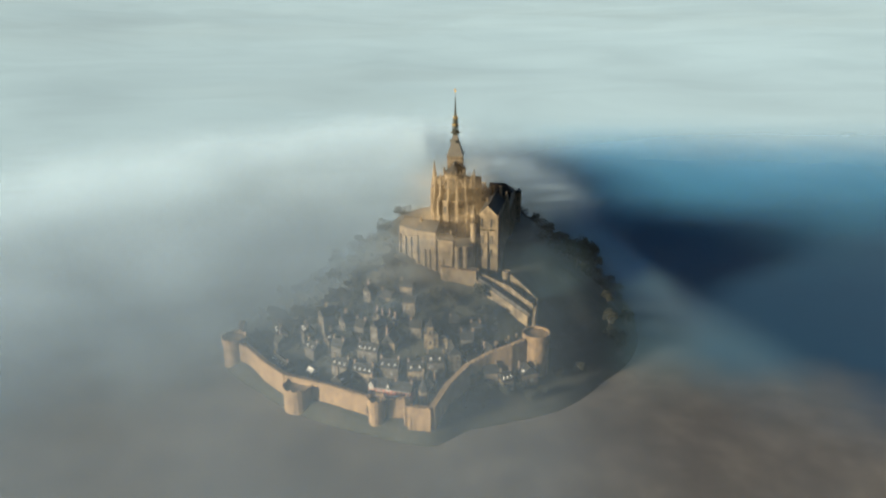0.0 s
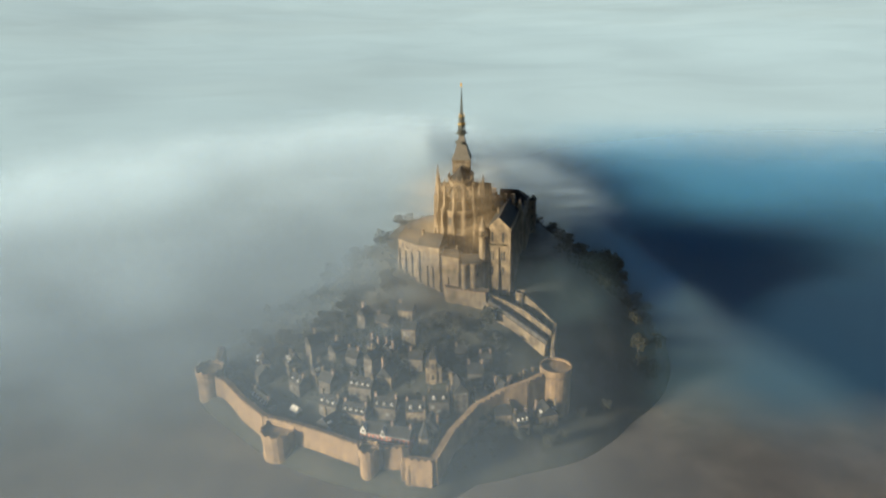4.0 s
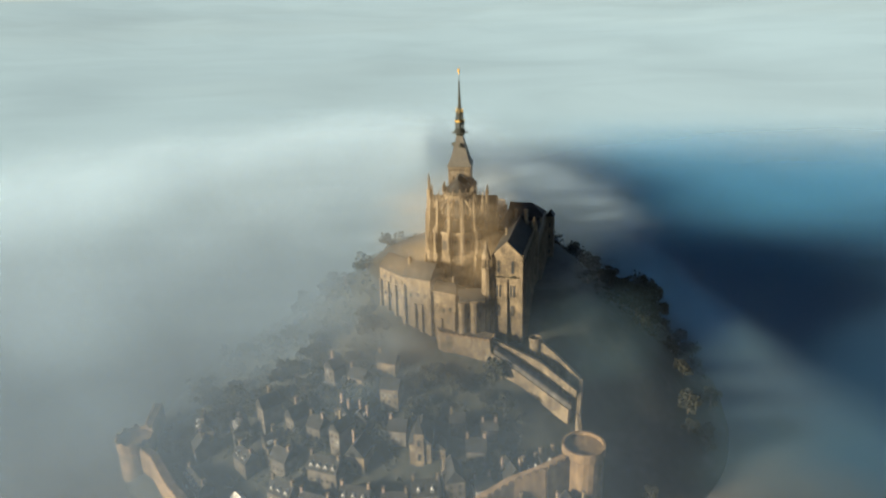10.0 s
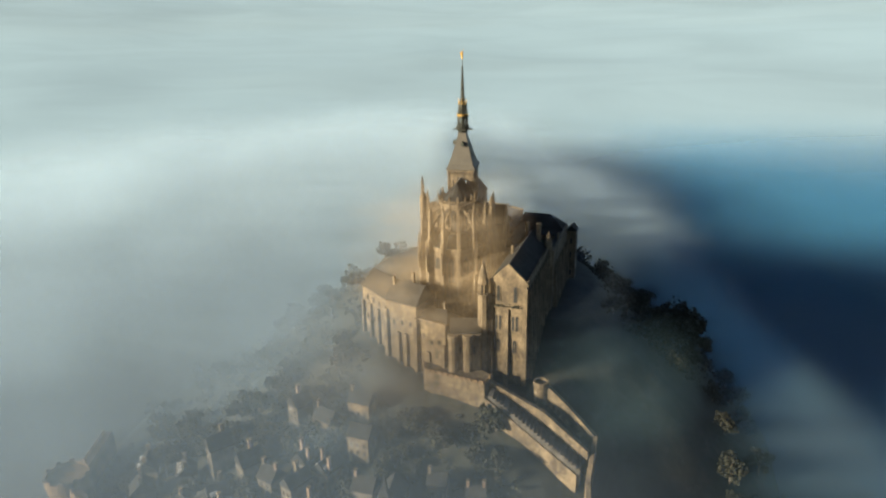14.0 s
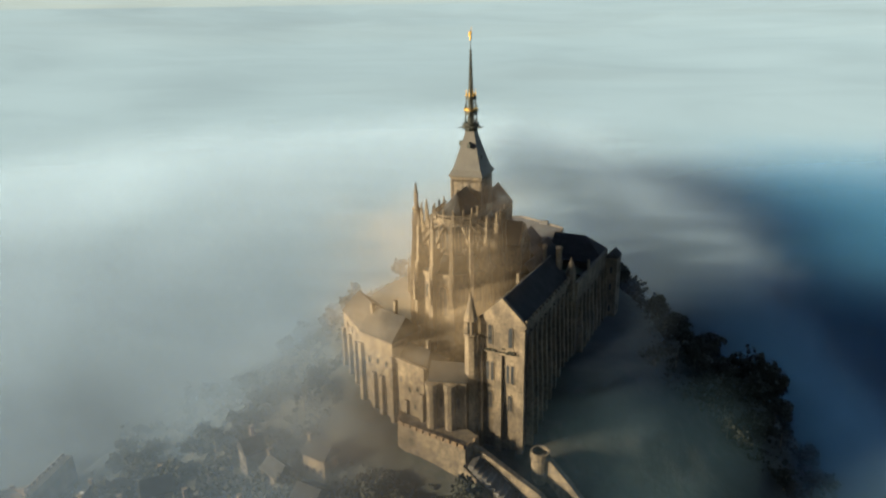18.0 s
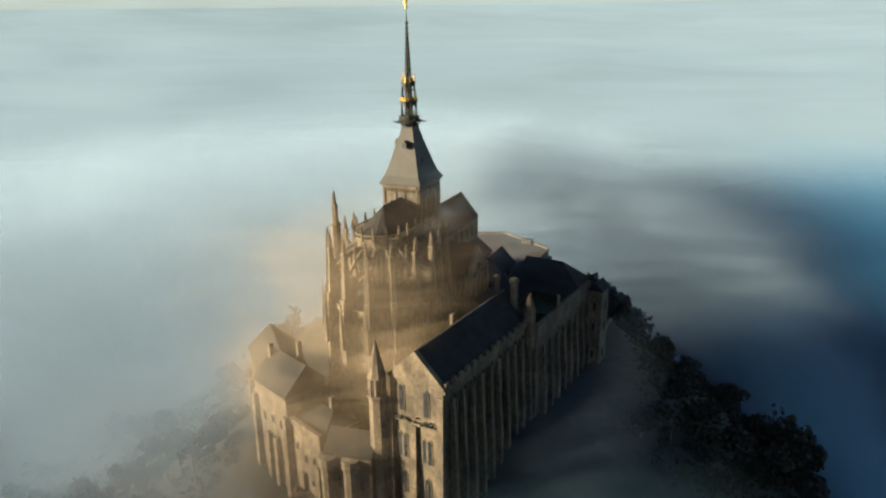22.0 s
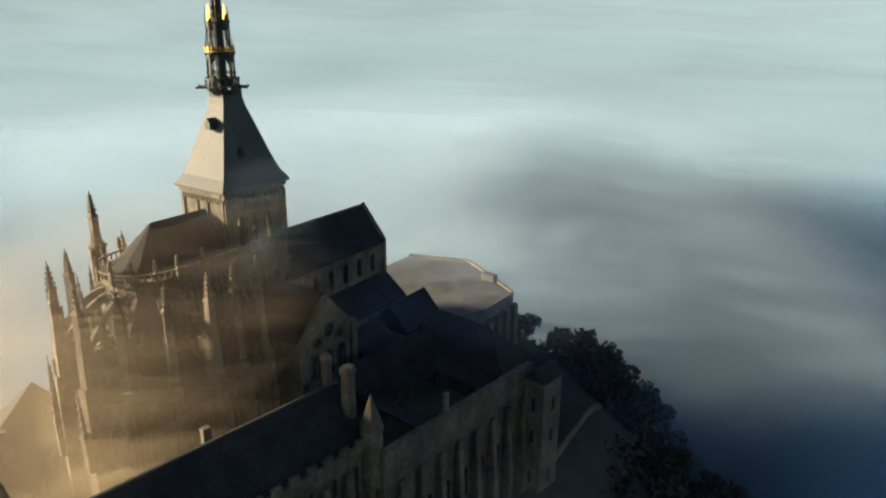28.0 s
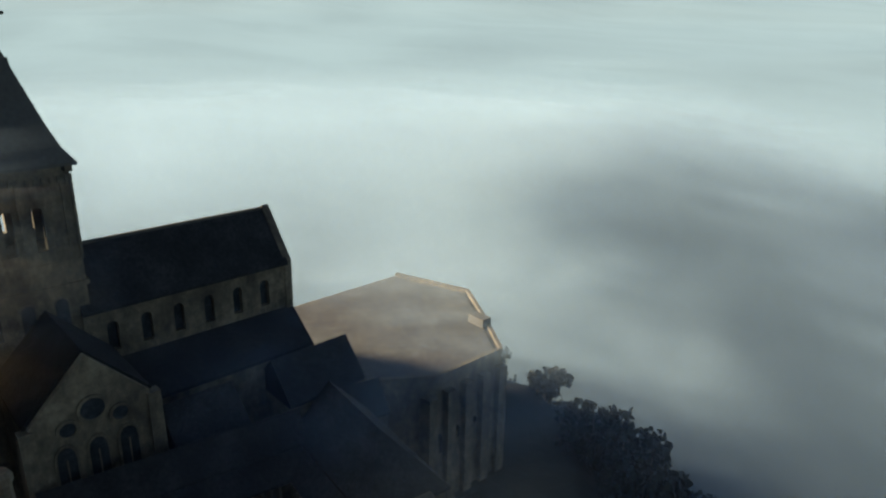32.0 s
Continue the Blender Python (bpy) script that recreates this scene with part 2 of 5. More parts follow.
RIM_R = [RIMPOL[-1][1]] + [r for a, r in RIMPOL] + [RIMPOL[0][1]]


def rim(a):
    return float(np.interp(a, RIM_A, RIM_R))


def tops(a):
    d = (math.degrees(a) + 90) % 360 - 90
    xs = [t[0] for t in TOPS]
    return tuple(float(np.interp(d, xs, [t[k] for t in TOPS])) for k in (1, 2, 3))


def height(x, y):
    """How high the rock stands at a place."""
    dx, dy = x - MID.x, y - MID.y
    a, r = math.atan2(dy, dx), math.hypot(dx, dy)
    R, (T, z, p) = rim(a), tops(a)
    s = max(0.0, min(1.0, (R - r) / (R - T)))
    bumps = 3.0 * noise.noise(Vector((x * 0.045, y * 0.045, 0.3))) + 1.2 * noise.noise(Vector((x * 0.16, y * 0.16, 4.0)))
    if r > R:
        return max(-1.5, 4.0 - (r - R) * 0.8)
    return 4.0 + (z - 4.0) * s ** p + bumps * min(1.0, 3 * s) * (1 - 0.7 * s)


bm = bmesh.new()
na, nr = 160, 46
loops = []
for k in range(nr):
    f = 1.06 * (1 - k / (nr - 1)) + 0.02
    loops.append([])
    for j in range(na):
        a = -math.pi + 2 * math.pi * j / na
        r = rim(a) * f
        x, y = MID.x + r * math.cos(a), MID.y + r * math.sin(a)
        loops[-1].append(bm.verts.new((x, y, height(x, y))))
for a, b in zip(loops, loops[1:]):
    for j in range(na):
        bm.faces.new((a[j], a[(j + 1) % na], b[(j + 1) % na], b[j]))
bm.faces.new(loops[-1])
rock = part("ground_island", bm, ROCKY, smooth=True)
tagged(rock, "steep dark rocky islet covered with scrub and woods", "ground", kind="structure")

bm = bmesh.new()
lathe(bm, [(4950, -6), (4950, -0.5), (900, -0.5), (10, -0.5)], 64)
flat = part("ground_tidal_flat", bm, SEABED)
tagged(flat, "wet tidal flat with blue water on the north side", "ground", kind="structure")


def fog_material(name, streak, size, lump, lo, hi, tint, glow=0.0, bump=0.12):
    """Mist: white scattering droplets, thin or thick by the sheet's own thickness and by drifting streaks.
    Droplets scatter sunlight whatever way the sheet lies; a shading normal turned sunward by place imitates that
    brightness."""
    m, nt, n, b = nodes_of(name)
    n.remove(b)
    L = nt.links.new
    geo = n.new("ShaderNodeNewGeometry")
    mp = put(nt, "ShaderNodeMapping", Scale=(1.0, streak, 1.0), Rotation=(0, 0, 0.15))
    L(geo.outputs["Position"], mp.inputs[0])
    n1 = put(nt, "ShaderNodeTexNoise", Scale=1 / size, Detail=4, Roughness=0.5, Distortion=0.6)
    n2 = put(nt, "ShaderNodeTexNoise", Scale=0.22 / size, Detail=2, Roughness=0.5, Distortion=0.3)
    L(mp.outputs[0], n1.inputs[0]), L(mp.outputs[0], n2.inputs[0])
    mr = put(nt, "ShaderNodeMapRange")
    mr.interpolation_type = "SMOOTHSTEP"
    mr.inputs[1].default_value, mr.inputs[2].default_value = lo, hi
    mr.inputs[3].default_value, mr.inputs[4].default_value = 1 - lump, 1.0
    L(n1.outputs[0], mr.inputs[0])
    at = n.new("ShaderNodeAttribute")
    at.attribute_name = "mist"
    mul = n.new("ShaderNodeMath")
    mul.operation, mul.use_clamp = "MULTIPLY", True
    L(at.outputs["Fac"], mul.inputs[0]), L(mr.outputs[0], mul.inputs[1])
    d = put(nt, "ShaderNodeBsdfDiffuse", Color=(*tint, 1))
    tr = put(nt, "ShaderNodeBsdfTranslucent", Color=(*tint, 1))
    bp = put(nt, "ShaderNodeBump", Strength=bump, Distance=size * 0.1)
    L(n1.outputs[0], bp.inputs["Height"])
    # noise varies the sunward turn, painting brighter and duller bands into the mist
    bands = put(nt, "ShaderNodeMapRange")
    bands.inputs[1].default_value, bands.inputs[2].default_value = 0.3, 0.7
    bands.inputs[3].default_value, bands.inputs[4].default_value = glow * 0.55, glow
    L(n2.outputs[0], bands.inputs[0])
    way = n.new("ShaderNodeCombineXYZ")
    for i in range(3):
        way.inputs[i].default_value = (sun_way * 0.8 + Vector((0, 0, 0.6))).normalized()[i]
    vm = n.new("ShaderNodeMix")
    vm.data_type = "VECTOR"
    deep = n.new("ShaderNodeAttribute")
    deep.attribute_name = "sunward_share"
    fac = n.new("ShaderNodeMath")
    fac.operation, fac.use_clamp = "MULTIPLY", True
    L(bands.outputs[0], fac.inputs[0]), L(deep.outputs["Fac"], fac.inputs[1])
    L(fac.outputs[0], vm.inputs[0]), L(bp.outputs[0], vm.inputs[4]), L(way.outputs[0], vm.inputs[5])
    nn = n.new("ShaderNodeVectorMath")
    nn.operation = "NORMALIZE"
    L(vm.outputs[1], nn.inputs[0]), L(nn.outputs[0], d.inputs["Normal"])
    body = n.new("ShaderNodeMixShader")
    body.inputs[0].default_value = 0.25 * (1 - glow)
    L(d.outputs[0], body.inputs[1]), L(tr.outputs[0], body.inputs[2])
    clear = n.new("ShaderNodeBsdfTransparent")
    mix = n.new("ShaderNodeMixShader")
    L(mul.outputs[0], mix.inputs[0]), L(clear.outputs[0], mix.inputs[1]), L(body.outputs[0], mix.inputs[2])
    L(mix.outputs[0], n["Material Output"].inputs[0])
    return m


def smooth(a, b, v):
    t = max(0.0, min(1.0, (v - a) / (b - a)))
    return t * t * (3 - 2 * t)


def sunward_share(x, y):
    """How far the mist's shading is turned sunward: little before the town to keep it grey, fully behind to imitate
    bright scattered light.
    """
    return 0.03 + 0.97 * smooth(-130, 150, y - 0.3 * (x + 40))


def fog_sheet(name, xs, ys, lift, density, material, label):
    """One sheet of mist on a grid of places, with its own thickness at each."""
    nx, ny = len(xs), len(ys)
    pts = [(x, y, lift(x, y)) for y in ys for x in xs]
    mist = np.array([density(*p) for p in pts])
    quads = []
    for j in range(ny - 1):
        for i in range(nx - 1):
            q = (j * nx + i, j * nx + i + 1, (j + 1) * nx + i + 1, (j + 1) * nx + i)
            if max(mist[k] for k in q) > 0.004:
                quads.append(q)
    used = sorted({k for q in quads for k in q})
    at = {k: i for i, k in enumerate(used)}
    me = bpy.data.meshes.new(name)
    me.from_pydata([pts[k] for k in used], [], [[at[k] for k in q] for q in quads])
    me.attributes.new("mist", "FLOAT", "POINT").data.foreach_set("value", mist[used].astype(np.float32))
    me.attributes.new("sunward_share", "FLOAT", "POINT").data.foreach_set("value", np.array([sunward_share(*pts[k][:2]) for k in used], dtype=np.float32))
    me.materials.append(material)
    for p in me.polygons:
        p.use_smooth = True
    return tagged(new(name, me), label, "fog", kind="stuff")


def spread(near, far, n):
    """Steps that grow with distance from the islet."""
    return [math.copysign(near * abs(k / n) + (far - near) * abs(k / n) ** 3.2, k) for k in range(-n, n + 1)]


def wave(x, y, s, z=0.0):
    return noise.noise(Vector((x / s, y / s, z)))


EDGE_Y, EDGE_X = [-400, -190, -86, -45, 0, 70, 150, 200, 250, 300, 400, 900], [420, 300, 216, 188, 160, 131, 106, 88, 66, 46, 16, -140]


def clear_side(x, y, z=20.0):
    """0 in the clear air in the lee of the islet, past the sharp edge of the low fog; 1 where the fog lies."""
    edge = float(np.interp(y, EDGE_Y, EDGE_X)) - 0.75 * max(0.0, z - 26)
    wide = max(0.0, y - 170)
    past = smooth(-12 - 0.1 * wide, 16 + 0.5 * wide, x - edge + 9 * wave(x, y, 60, 3) + 4 * wave(x, y, 21, 5))
    back = smooth(290, 700, y + 0.1 * x + 50 * wave(x, y, 260, 1))
    return 1 - 0.97 * past * (1 - back) * smooth(2600, 1400, x)


def fog_top(x, y):
    """How high the fog stands: deep on the south side, heaped up over the crest behind the church, low before the town and on the north side."""
    south = smooth(8, -62, x) * smooth(-165, -45, y)
    crest = math.exp(-(((x + 72) / 138) ** 2 + ((y - 165) / 110) ** 2))
    north = smooth(40, 95, x) * smooth(130, 60, y)
    return 44 + 33 * south + 50 * crest * (1 - 0.4 * south) - 20 * north + 9 * wave(x, y, 110, 8)


def thickness(x, y, z):
    d = clear_side(x, y, z)
    if d < 0.01:
        return 0.0
    front = smooth(-140, 50, y - 0.6 * (x + 40) + 30 * wave(x, y, 120, 7))
    lee = 0.25 * smooth(60, 120, x) * smooth(-80, 30, y)
    h = fog_top(x, y)
    soft = smooth(h + 11, h - 12, z + 8 * wave(x, y, 50, z * 0.04))
    slope = 1 - 0.8 * smooth(30, 62, x) * smooth(128, 104, x) * smooth(-140, -70, y) * smooth(150, 95, y)
    return d * soft * max(0.06 + 0.94 * front, lee) * slope


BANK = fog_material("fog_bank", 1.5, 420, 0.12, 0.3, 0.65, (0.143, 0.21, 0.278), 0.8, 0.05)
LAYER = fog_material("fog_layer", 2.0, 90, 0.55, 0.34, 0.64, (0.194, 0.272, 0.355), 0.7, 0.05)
# the warm sunlight on this mist is put into its tint
SUNTINT = fog_material("fog_wisp", 1.0, 34, 0.85, 0.34, 0.64, (0.56, 0.44, 0.29), 1.0, 0.05)
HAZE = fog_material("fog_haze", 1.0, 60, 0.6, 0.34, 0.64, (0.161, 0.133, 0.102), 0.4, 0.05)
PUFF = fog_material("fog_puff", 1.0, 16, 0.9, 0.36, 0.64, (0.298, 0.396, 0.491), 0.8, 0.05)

# paler than LAYER: scattered light lost between the sheets is put into the tint
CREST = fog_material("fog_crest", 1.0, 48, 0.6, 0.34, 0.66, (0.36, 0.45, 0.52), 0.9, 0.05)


def far_lift(x, y):
    return 2.5 + (28 + 9 * wave(x, y, 300)) * smooth(480, 1000, math.hypot(x, y)) + 330 * smooth(600, 5000, math.hypot(x, y)) * (0.3 + 0.7 * smooth(-500, 600, y))


def far_thickness(x, y):
    ring = smooth(190, 460, math.hypot(x - 20, (y + 20)) + 40 * wave(x, y, 150, 6))
    front = smooth(-270, 170, y - 0.6 * (x + 40))
    return clear_side(x, y) * ring * (0.15 + 0.85 * front)


FAR = spread(420, 4900, 74)
fog_sheet("fog_bank", FAR, FAR, far_lift, lambda x, y, z: 0.7 * far_thickness(x, y), BANK, "wide bank of pale morning fog over the bay")
fog_sheet("fog_bank", FAR, FAR, lambda x, y: 0.7 * far_lift(x, y) - 1.2, lambda x, y, z: 0.95 * far_thickness(x, y), BANK, "wide bank of pale morning fog over the bay")

# the fog round the islet, in thin layers one above the other
GX, GY = [-560 + 10.5 * k for k in range(112)], [-500 + 10.5 * k for k in range(103)]


def near_edge(x, y):
    return smooth(560, 360, math.hypot(x, y))


for k, z in enumerate((5, 13, 21, 29, 38, 47, 56, 65, 74, 83, 92, 101, 110)):
    fog_sheet("fog_layer", GX, GY, lambda x, y, z=z, k=k: z + 3 * wave(x, y, 90, k * 1.7), lambda x, y, z: (0.36 - 0.08 * smooth(30, 90, z)) * thickness(x, y, z) * near_edge(x, y), LAYER,
              "thin layer of morning fog round the islet")


# blue skylight on shaded mist, painted in as the mist's own tint
SKYTINT = fog_material("fog_skylight_blue", 1.6, 130, 0.35, 0.34, 0.66, (0.05, 0.2, 0.37), 0.3, 0.05)
# blue of fog in shade painted into the tint, paler to offset lost light
SHADEBLUE = fog_material("fog_tongue", 1.0, 60, 0.4, 0.34, 0.66, (0.22, 0.42, 0.52), 0.0, 0.05)
for k in range(5):   # thin mist over the water in the lee, thicker with distance, skylight in its colour
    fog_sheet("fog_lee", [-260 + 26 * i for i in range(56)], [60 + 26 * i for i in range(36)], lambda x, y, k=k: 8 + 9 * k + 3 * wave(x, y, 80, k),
              lambda x, y, z: 0.34 * (1 - clear_side(x, y)) * smooth(60, 330, y - 0.1 * x) * smooth(-260, -180, x) * smooth(1190, 900, x) * smooth(970, 800, y), SKYTINT, "thin mist tinted skylight-blue over the water in the lee")
for k in range(6):   # the tongue of low fog that hugs the north foot of the rock and ends in a clean edge, blue shade in its tint
    # kept thin where sun would strike, so the tint reads as shade
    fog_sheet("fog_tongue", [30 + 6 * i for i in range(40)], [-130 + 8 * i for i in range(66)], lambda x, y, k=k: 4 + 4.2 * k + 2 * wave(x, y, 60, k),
              lambda x, y, z: 0.22 * smooth(0.25, 1.0, clear_side(x, y)) * smooth(86, 122, x + 0.5 * max(0, y - 60)) * (0.15 + 0.85 * smooth(-15, 70, y - 0.577 * (x - 130))) * smooth(-130, -60, y) * smooth(290, 190, y), SHADEBLUE, "low fog tongue tinted shade-blue round the north foot of the rock")


def wisps(cx, cy, r, levels, base, mat, label, wide=1.0, turn=0.0):
    """A puff of torn mist: small sheets one above the other."""
    xs, ys = [cx - r + r * k / 12 for k in range(25)], [cy - r + r * k / 12 for k in range(25)]
    c, s = math.cos(turn), math.sin(turn)
    lean = rng(int(cx * 7 + cy))
    for z in levels:
        gx, gy = lean.uniform(-0.3, 0.3) * min(1, 30 / r), lean.uniform(-0.3, 0.3) * min(1, 30 / r)   # every sheet leans its own way
        fog_sheet("fog_wisp", xs, ys, lambda x, y: z + gx * (x - cx) + gy * (y - cy) + 3.0 * wave(x, y, 22, z), lambda x, y, h: base * smooth(r, r * 0.3, math.hypot((x - cx) * c + (y - cy) * s, ((y - cy) * c - (x - cx) * s) / wide) + 5 * wave(x, y, 14, z)), mat, label)


wisps(-4, -36, 34, range(72, 112, 2), 0.065, SUNTINT, "mist tinted with warm sunlight drifting round the choir")
wisps(4, -18, 30, range(76, 112), 0.019, SUNTINT, "mist tinted with warm sunlight blowing past the choir")
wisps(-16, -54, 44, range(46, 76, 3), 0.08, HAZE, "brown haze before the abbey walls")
for k in range(7):   # a thin grey veil between the flight and the town
    fog_sheet("fog_veil", [-260 + 20 * i for i in range(26)], [-420 + 18 * i for i in range(21)], lambda x, y, k=k: 72 + 7 * k + 3 * wave(x, y, 70, k),
              lambda x, y, z: 0.055 * smooth(-420, -330, y) * smooth(-110, -180, y) * smooth(-260, -180, x) * smooth(100, 40, x), LAYER, "thin veil of mist over the little town")
wisps(7, -3, 15, range(100, 119), 0.03, PUFF, "wisp of mist passing the crossing tower")
for k in range(7):   # fog pouring over the crest and down the lee, its brightness put into a paler tint
    fog_sheet("fog_stream", [-150 + 7 * i for i in range(41)], [80 + 7 * i for i in range(32)],
              lambda x, y, k=k: max(16.0, min(100.0, 96 - 0.62 * (x + 40) - 0.1 * (y - 150))) - 3.5 * k + 4 * wave(x, y, 45, k),
              lambda x, y, z: 0.11 * smooth(90, 135, y - 0.15 * x) * smooth(290, 200, y + 0.2 * x) * smooth(-90, -10, x) * smooth(16, -14, x - float(np.interp(y, EDGE_Y, EDGE_X)) + 14 * wave(x, y, 30, 2)), CREST, "stream of fog spilling over the crest, scattered light in its tint")
wisps(-34, -64, 40, range(38, 82, 3), 0.06, LAYER, "grey mist drifting before the lodging")
wisps(52, -14, 30, range(48, 82, 4), 0.022, LAYER, "faint mist along the shaded north walls", 0.6, radians(85))
wisps(60, -34, 46, range(28, 72, 4), 0.016, SHADEBLUE, "thin mist tinted shade-blue drifting over the shaded north slope", 0.8, radians(80))
wisps(18, 48, 46, range(82, 95, 2), 0.05, PUFF, "wisp of mist over the west terrace")


# ---- the abbey church ----
church = thing("abbey_church", -0.2, 0.5, 60, 4.0, "granite abbey church with a tall dark gilded spire, crowning the rock", "church")
B = 60.0   # the church's own foot; heights below are given above the sea


def up(*v):
    return [a - B for a in v]


def cpart(name, bm, mat, label="", parent=None, smooth=False):
    bmesh.ops.translate(bm, verts=bm.verts, vec=(0, 0, -B if parent is None else 0))
    return part(name, bm, mat, parent or church, label, smooth)


# crossing tower: solid below, open belfry above
TM = pose(-0.1, 0.5, 0) @ Matrix.Diagonal((0.925, 1.1, 1, 1))
bm = bmesh.new()
block(bm, -5.3, 5.3, -5.3, 5.3, 76, 103.2)
block(bm, -5.55, 5.55, -5.55, 5.55, 100.2, 100.7)
turned(bm, TM)
tower = cpart("tower", bm, GRANITE, "square granite crossing tower")
for k in range(4):
    bm = pierced(bmesh.new(), -5.2, 4.3, -5.2, -4.3, 103.2, 112.6, [(-2.9, 0.9, 104.6, 109.3), (-0.4, 0.9, 104.6, 109.3), (2.1, 0.9, 104.6, 109.3)])
    for u in (-5.1, -1.65, 0.85, 4.6):
        block(bm, u - 0.28, u + 0.28, -5.42, -5.2, 103.2, 112.0)
    for i in range(16):
        block(bm, -5.1 + i * 0.66, -4.8 + i * 0.66, -5.5, -5.2, 111.6, 112.3)
    block(bm, -5.55, 4.6, -5.55, -4.9, 112.6, 113.3)
    turned(bm, TM @ pose(0, 0, 0, 0, 0, 90 * k))
    cpart("belfry_wall", bm, GRANITE, "belfry wall with round-arched openings")
for k in range(4):
    for u in (-3.2, 0.0, 3.2):
        m = pose(-0.1, 0.35, 0, 0, 0, 90 * k) @ pose(u, -5.7 if k % 2 == 0 else -4.9, 96.0 - B)
        window(church, m, 1.3, 3.2, bars=False)
bm = bmesh.new()
rings = [(5.95, 113.3), (5.95, 113.6), (5.0, 115.1), (4.2, 117.3), (2.95, 121.4), (1.8, 125.3), (1.62, 126.3), (1.62, 127.4)]
lathe(bm, [(r * math.sqrt(2), z) for r, z in rings], 4, turn=math.pi / 4)
turned(bm, TM)
troof = cpart("tower_roof", bm, LEAD, "pale slate pyramid roof swept out at the eaves")
for k in range(4):   # lucarnes
    bm = gable_wall(bmesh.new(), -0.55, 0.55, -0.9, 1.1, 0, 1.0, 1.7)
    d = part("dormer", bm, COPPER, church)
    d.matrix_basis = pose(0, 0, 0, 0, 0, 90 * k) @ pose(0.3 if k != 1 else -0.6, -2.75, 121.9 - B if k != 1 else 117.6 - B)

# the spire: neck, gallery, two open stages, gilded crown, the ribbed needle, the statue
spire = cpart("spire", lathe(bmesh.new(), [(0.8, 127.4), (0.72, 137), (0.52, 141.5), (0.34, 146), (0.17, 150), (0.08, 153.2), (0.14, 153.4)], 8), COPPER, "dark copper needle with crockets")
cpart("gallery", lathe(bmesh.new(), [(1.75, 126.7), (2.0, 127.2), (2.55, 127.5), (2.55, 127.9), (1.6, 127.9)], 8), COPPER)
post = None
for k in range(24):
    a = 2 * math.pi * k / 24
    m = pose(2.4 * math.cos(a), 2.4 * math.sin(a), 0, 0, 0, math.degrees(a))
    if post is None:
        post = cpart("baluster", block(bmesh.new(), -0.06, 0.06, -0.1, 0.1, 127.9, 128.95, 0.0, 0.03), COPPER)
        post.matrix_basis = m
    else:
        share("baluster", post, m, church)
cpart("balustrade_rail", lathe(bmesh.new(), [(2.55, 128.9), (2.55, 129.15), (2.25, 129.15), (2.25, 128.9), (2.55, 128.9)], 16), COPPER)
for k in range(8):   # beasts that jut out of the gallery
    bm = block(bmesh.new(), -0.1, 0.1, -0.1, 1.45, -0.1, 0.14, 0.03, 0.0)
    block(bm, -0.17, 0.17, 0.25, 0.6, 0.05, 0.22)
    lathe(bm, [(0.05, -0.12), (0.2, 0.0), (0.17, 0.16), (0.04, 0.24)], 6, 0, 1.45)
    g = part("gargoyle", bm, COPPER, church)
    g.matrix_basis = pose(0, 0, 0, 0, 0, 45 * k + 22.5) @ pose(0, 2.35, 127.75 - B)
for stage, (r, z0, z1, w, metal) in enumerate(((1.85, 127.9, 132.5, 0.3, COPPER), (1.55, 133.2, 137.0, 0.26, COPPER))):
    for k in range(8):
        m = pose(r * math.cos(math.pi * k / 4), r * math.sin(math.pi * k / 4), -B, 0, 0, 45 * k)
        bm = block(bmesh.new(), -w / 2, w / 2, -w / 2, w / 2, z0, z1, 0.02, 0.02)
        block(bm, -w * 0.75, w * 0.75, -w * 0.75, w * 0.75, z0 + 1.9, z0 + 2.1)
        block(bm, -w * 0.8, w * 0.8, -w * 0.8, w * 0.8, z1 - 0.25, z1)
        part("spire_post", bm, metal, church).matrix_basis = m
        bm = lathe(bmesh.new(), [(w * 0.8, z1), (w * 0.5, z1 + 0.5), (w * 0.62, z1 + 0.6), (w * 0.3, z1 + 1.3), (0.03, z1 + 2.3)], 4, turn=math.pi / 4)
        part("spire_pinnacle", bm, GOLD if stage else COPPER, church, "gilded pinnacle" if stage else "").matrix_basis = m
        m = pose(0, 0, -B, 0, 0, 45 * k + 22.5) @ pose(0, r * 0.93, 0)
        hw = r * 0.38   # a pointed arch under a steep little gable, open below
        bm = bmesh.new()
        for sx in (-1, 1):
            q4 = [bm.verts.new(p) for y in (-0.07, 0.07) for p in ((sx * hw, y, z1 - 1.5), (sx * (hw - 0.16), y, z1 - 1.4), (0, y, z1 - 0.35), (0, y, z1 + 1.0), (sx * hw, y, z1 - 0.2))]
            bm.faces.new(q4[:5]), bm.faces.new(q4[:4:-1])
            for i in range(5):
                bm.faces.new((q4[i], q4[(i + 1) % 5], q4[5 + (i + 1) % 5], q4[5 + i]))
        part("arcade_gable", bm, COPPER, church).matrix_basis = m
    bm = bmesh.new()
    for k in range(8):   # a transom ring half way up
        a0, a1 = math.pi * k / 4, math.pi * (k + 1) / 4
        p0, p1 = Vector((r * math.cos(a0), r * math.sin(a0), z0 + 2.0)), Vector((r * math.cos(a1), r * math.sin(a1), z0 + 2.0))
        q8 = [bm.verts.new(p * f + Vector((0, 0, dz - (z0 + 2.0) * (f - 1)))) for p in (p0, p1) for f in (0.96, 1.02) for dz in (-0.07, 0.07)]
        for f in ((0, 2, 6, 4), (1, 5, 7, 3), (0, 4, 5, 1), (2, 3, 7, 6), (0, 1, 3, 2), (4, 6, 7, 5)):
            bm.faces.new([q8[j] for j in f])
    cpart("transom", bm, COPPER)
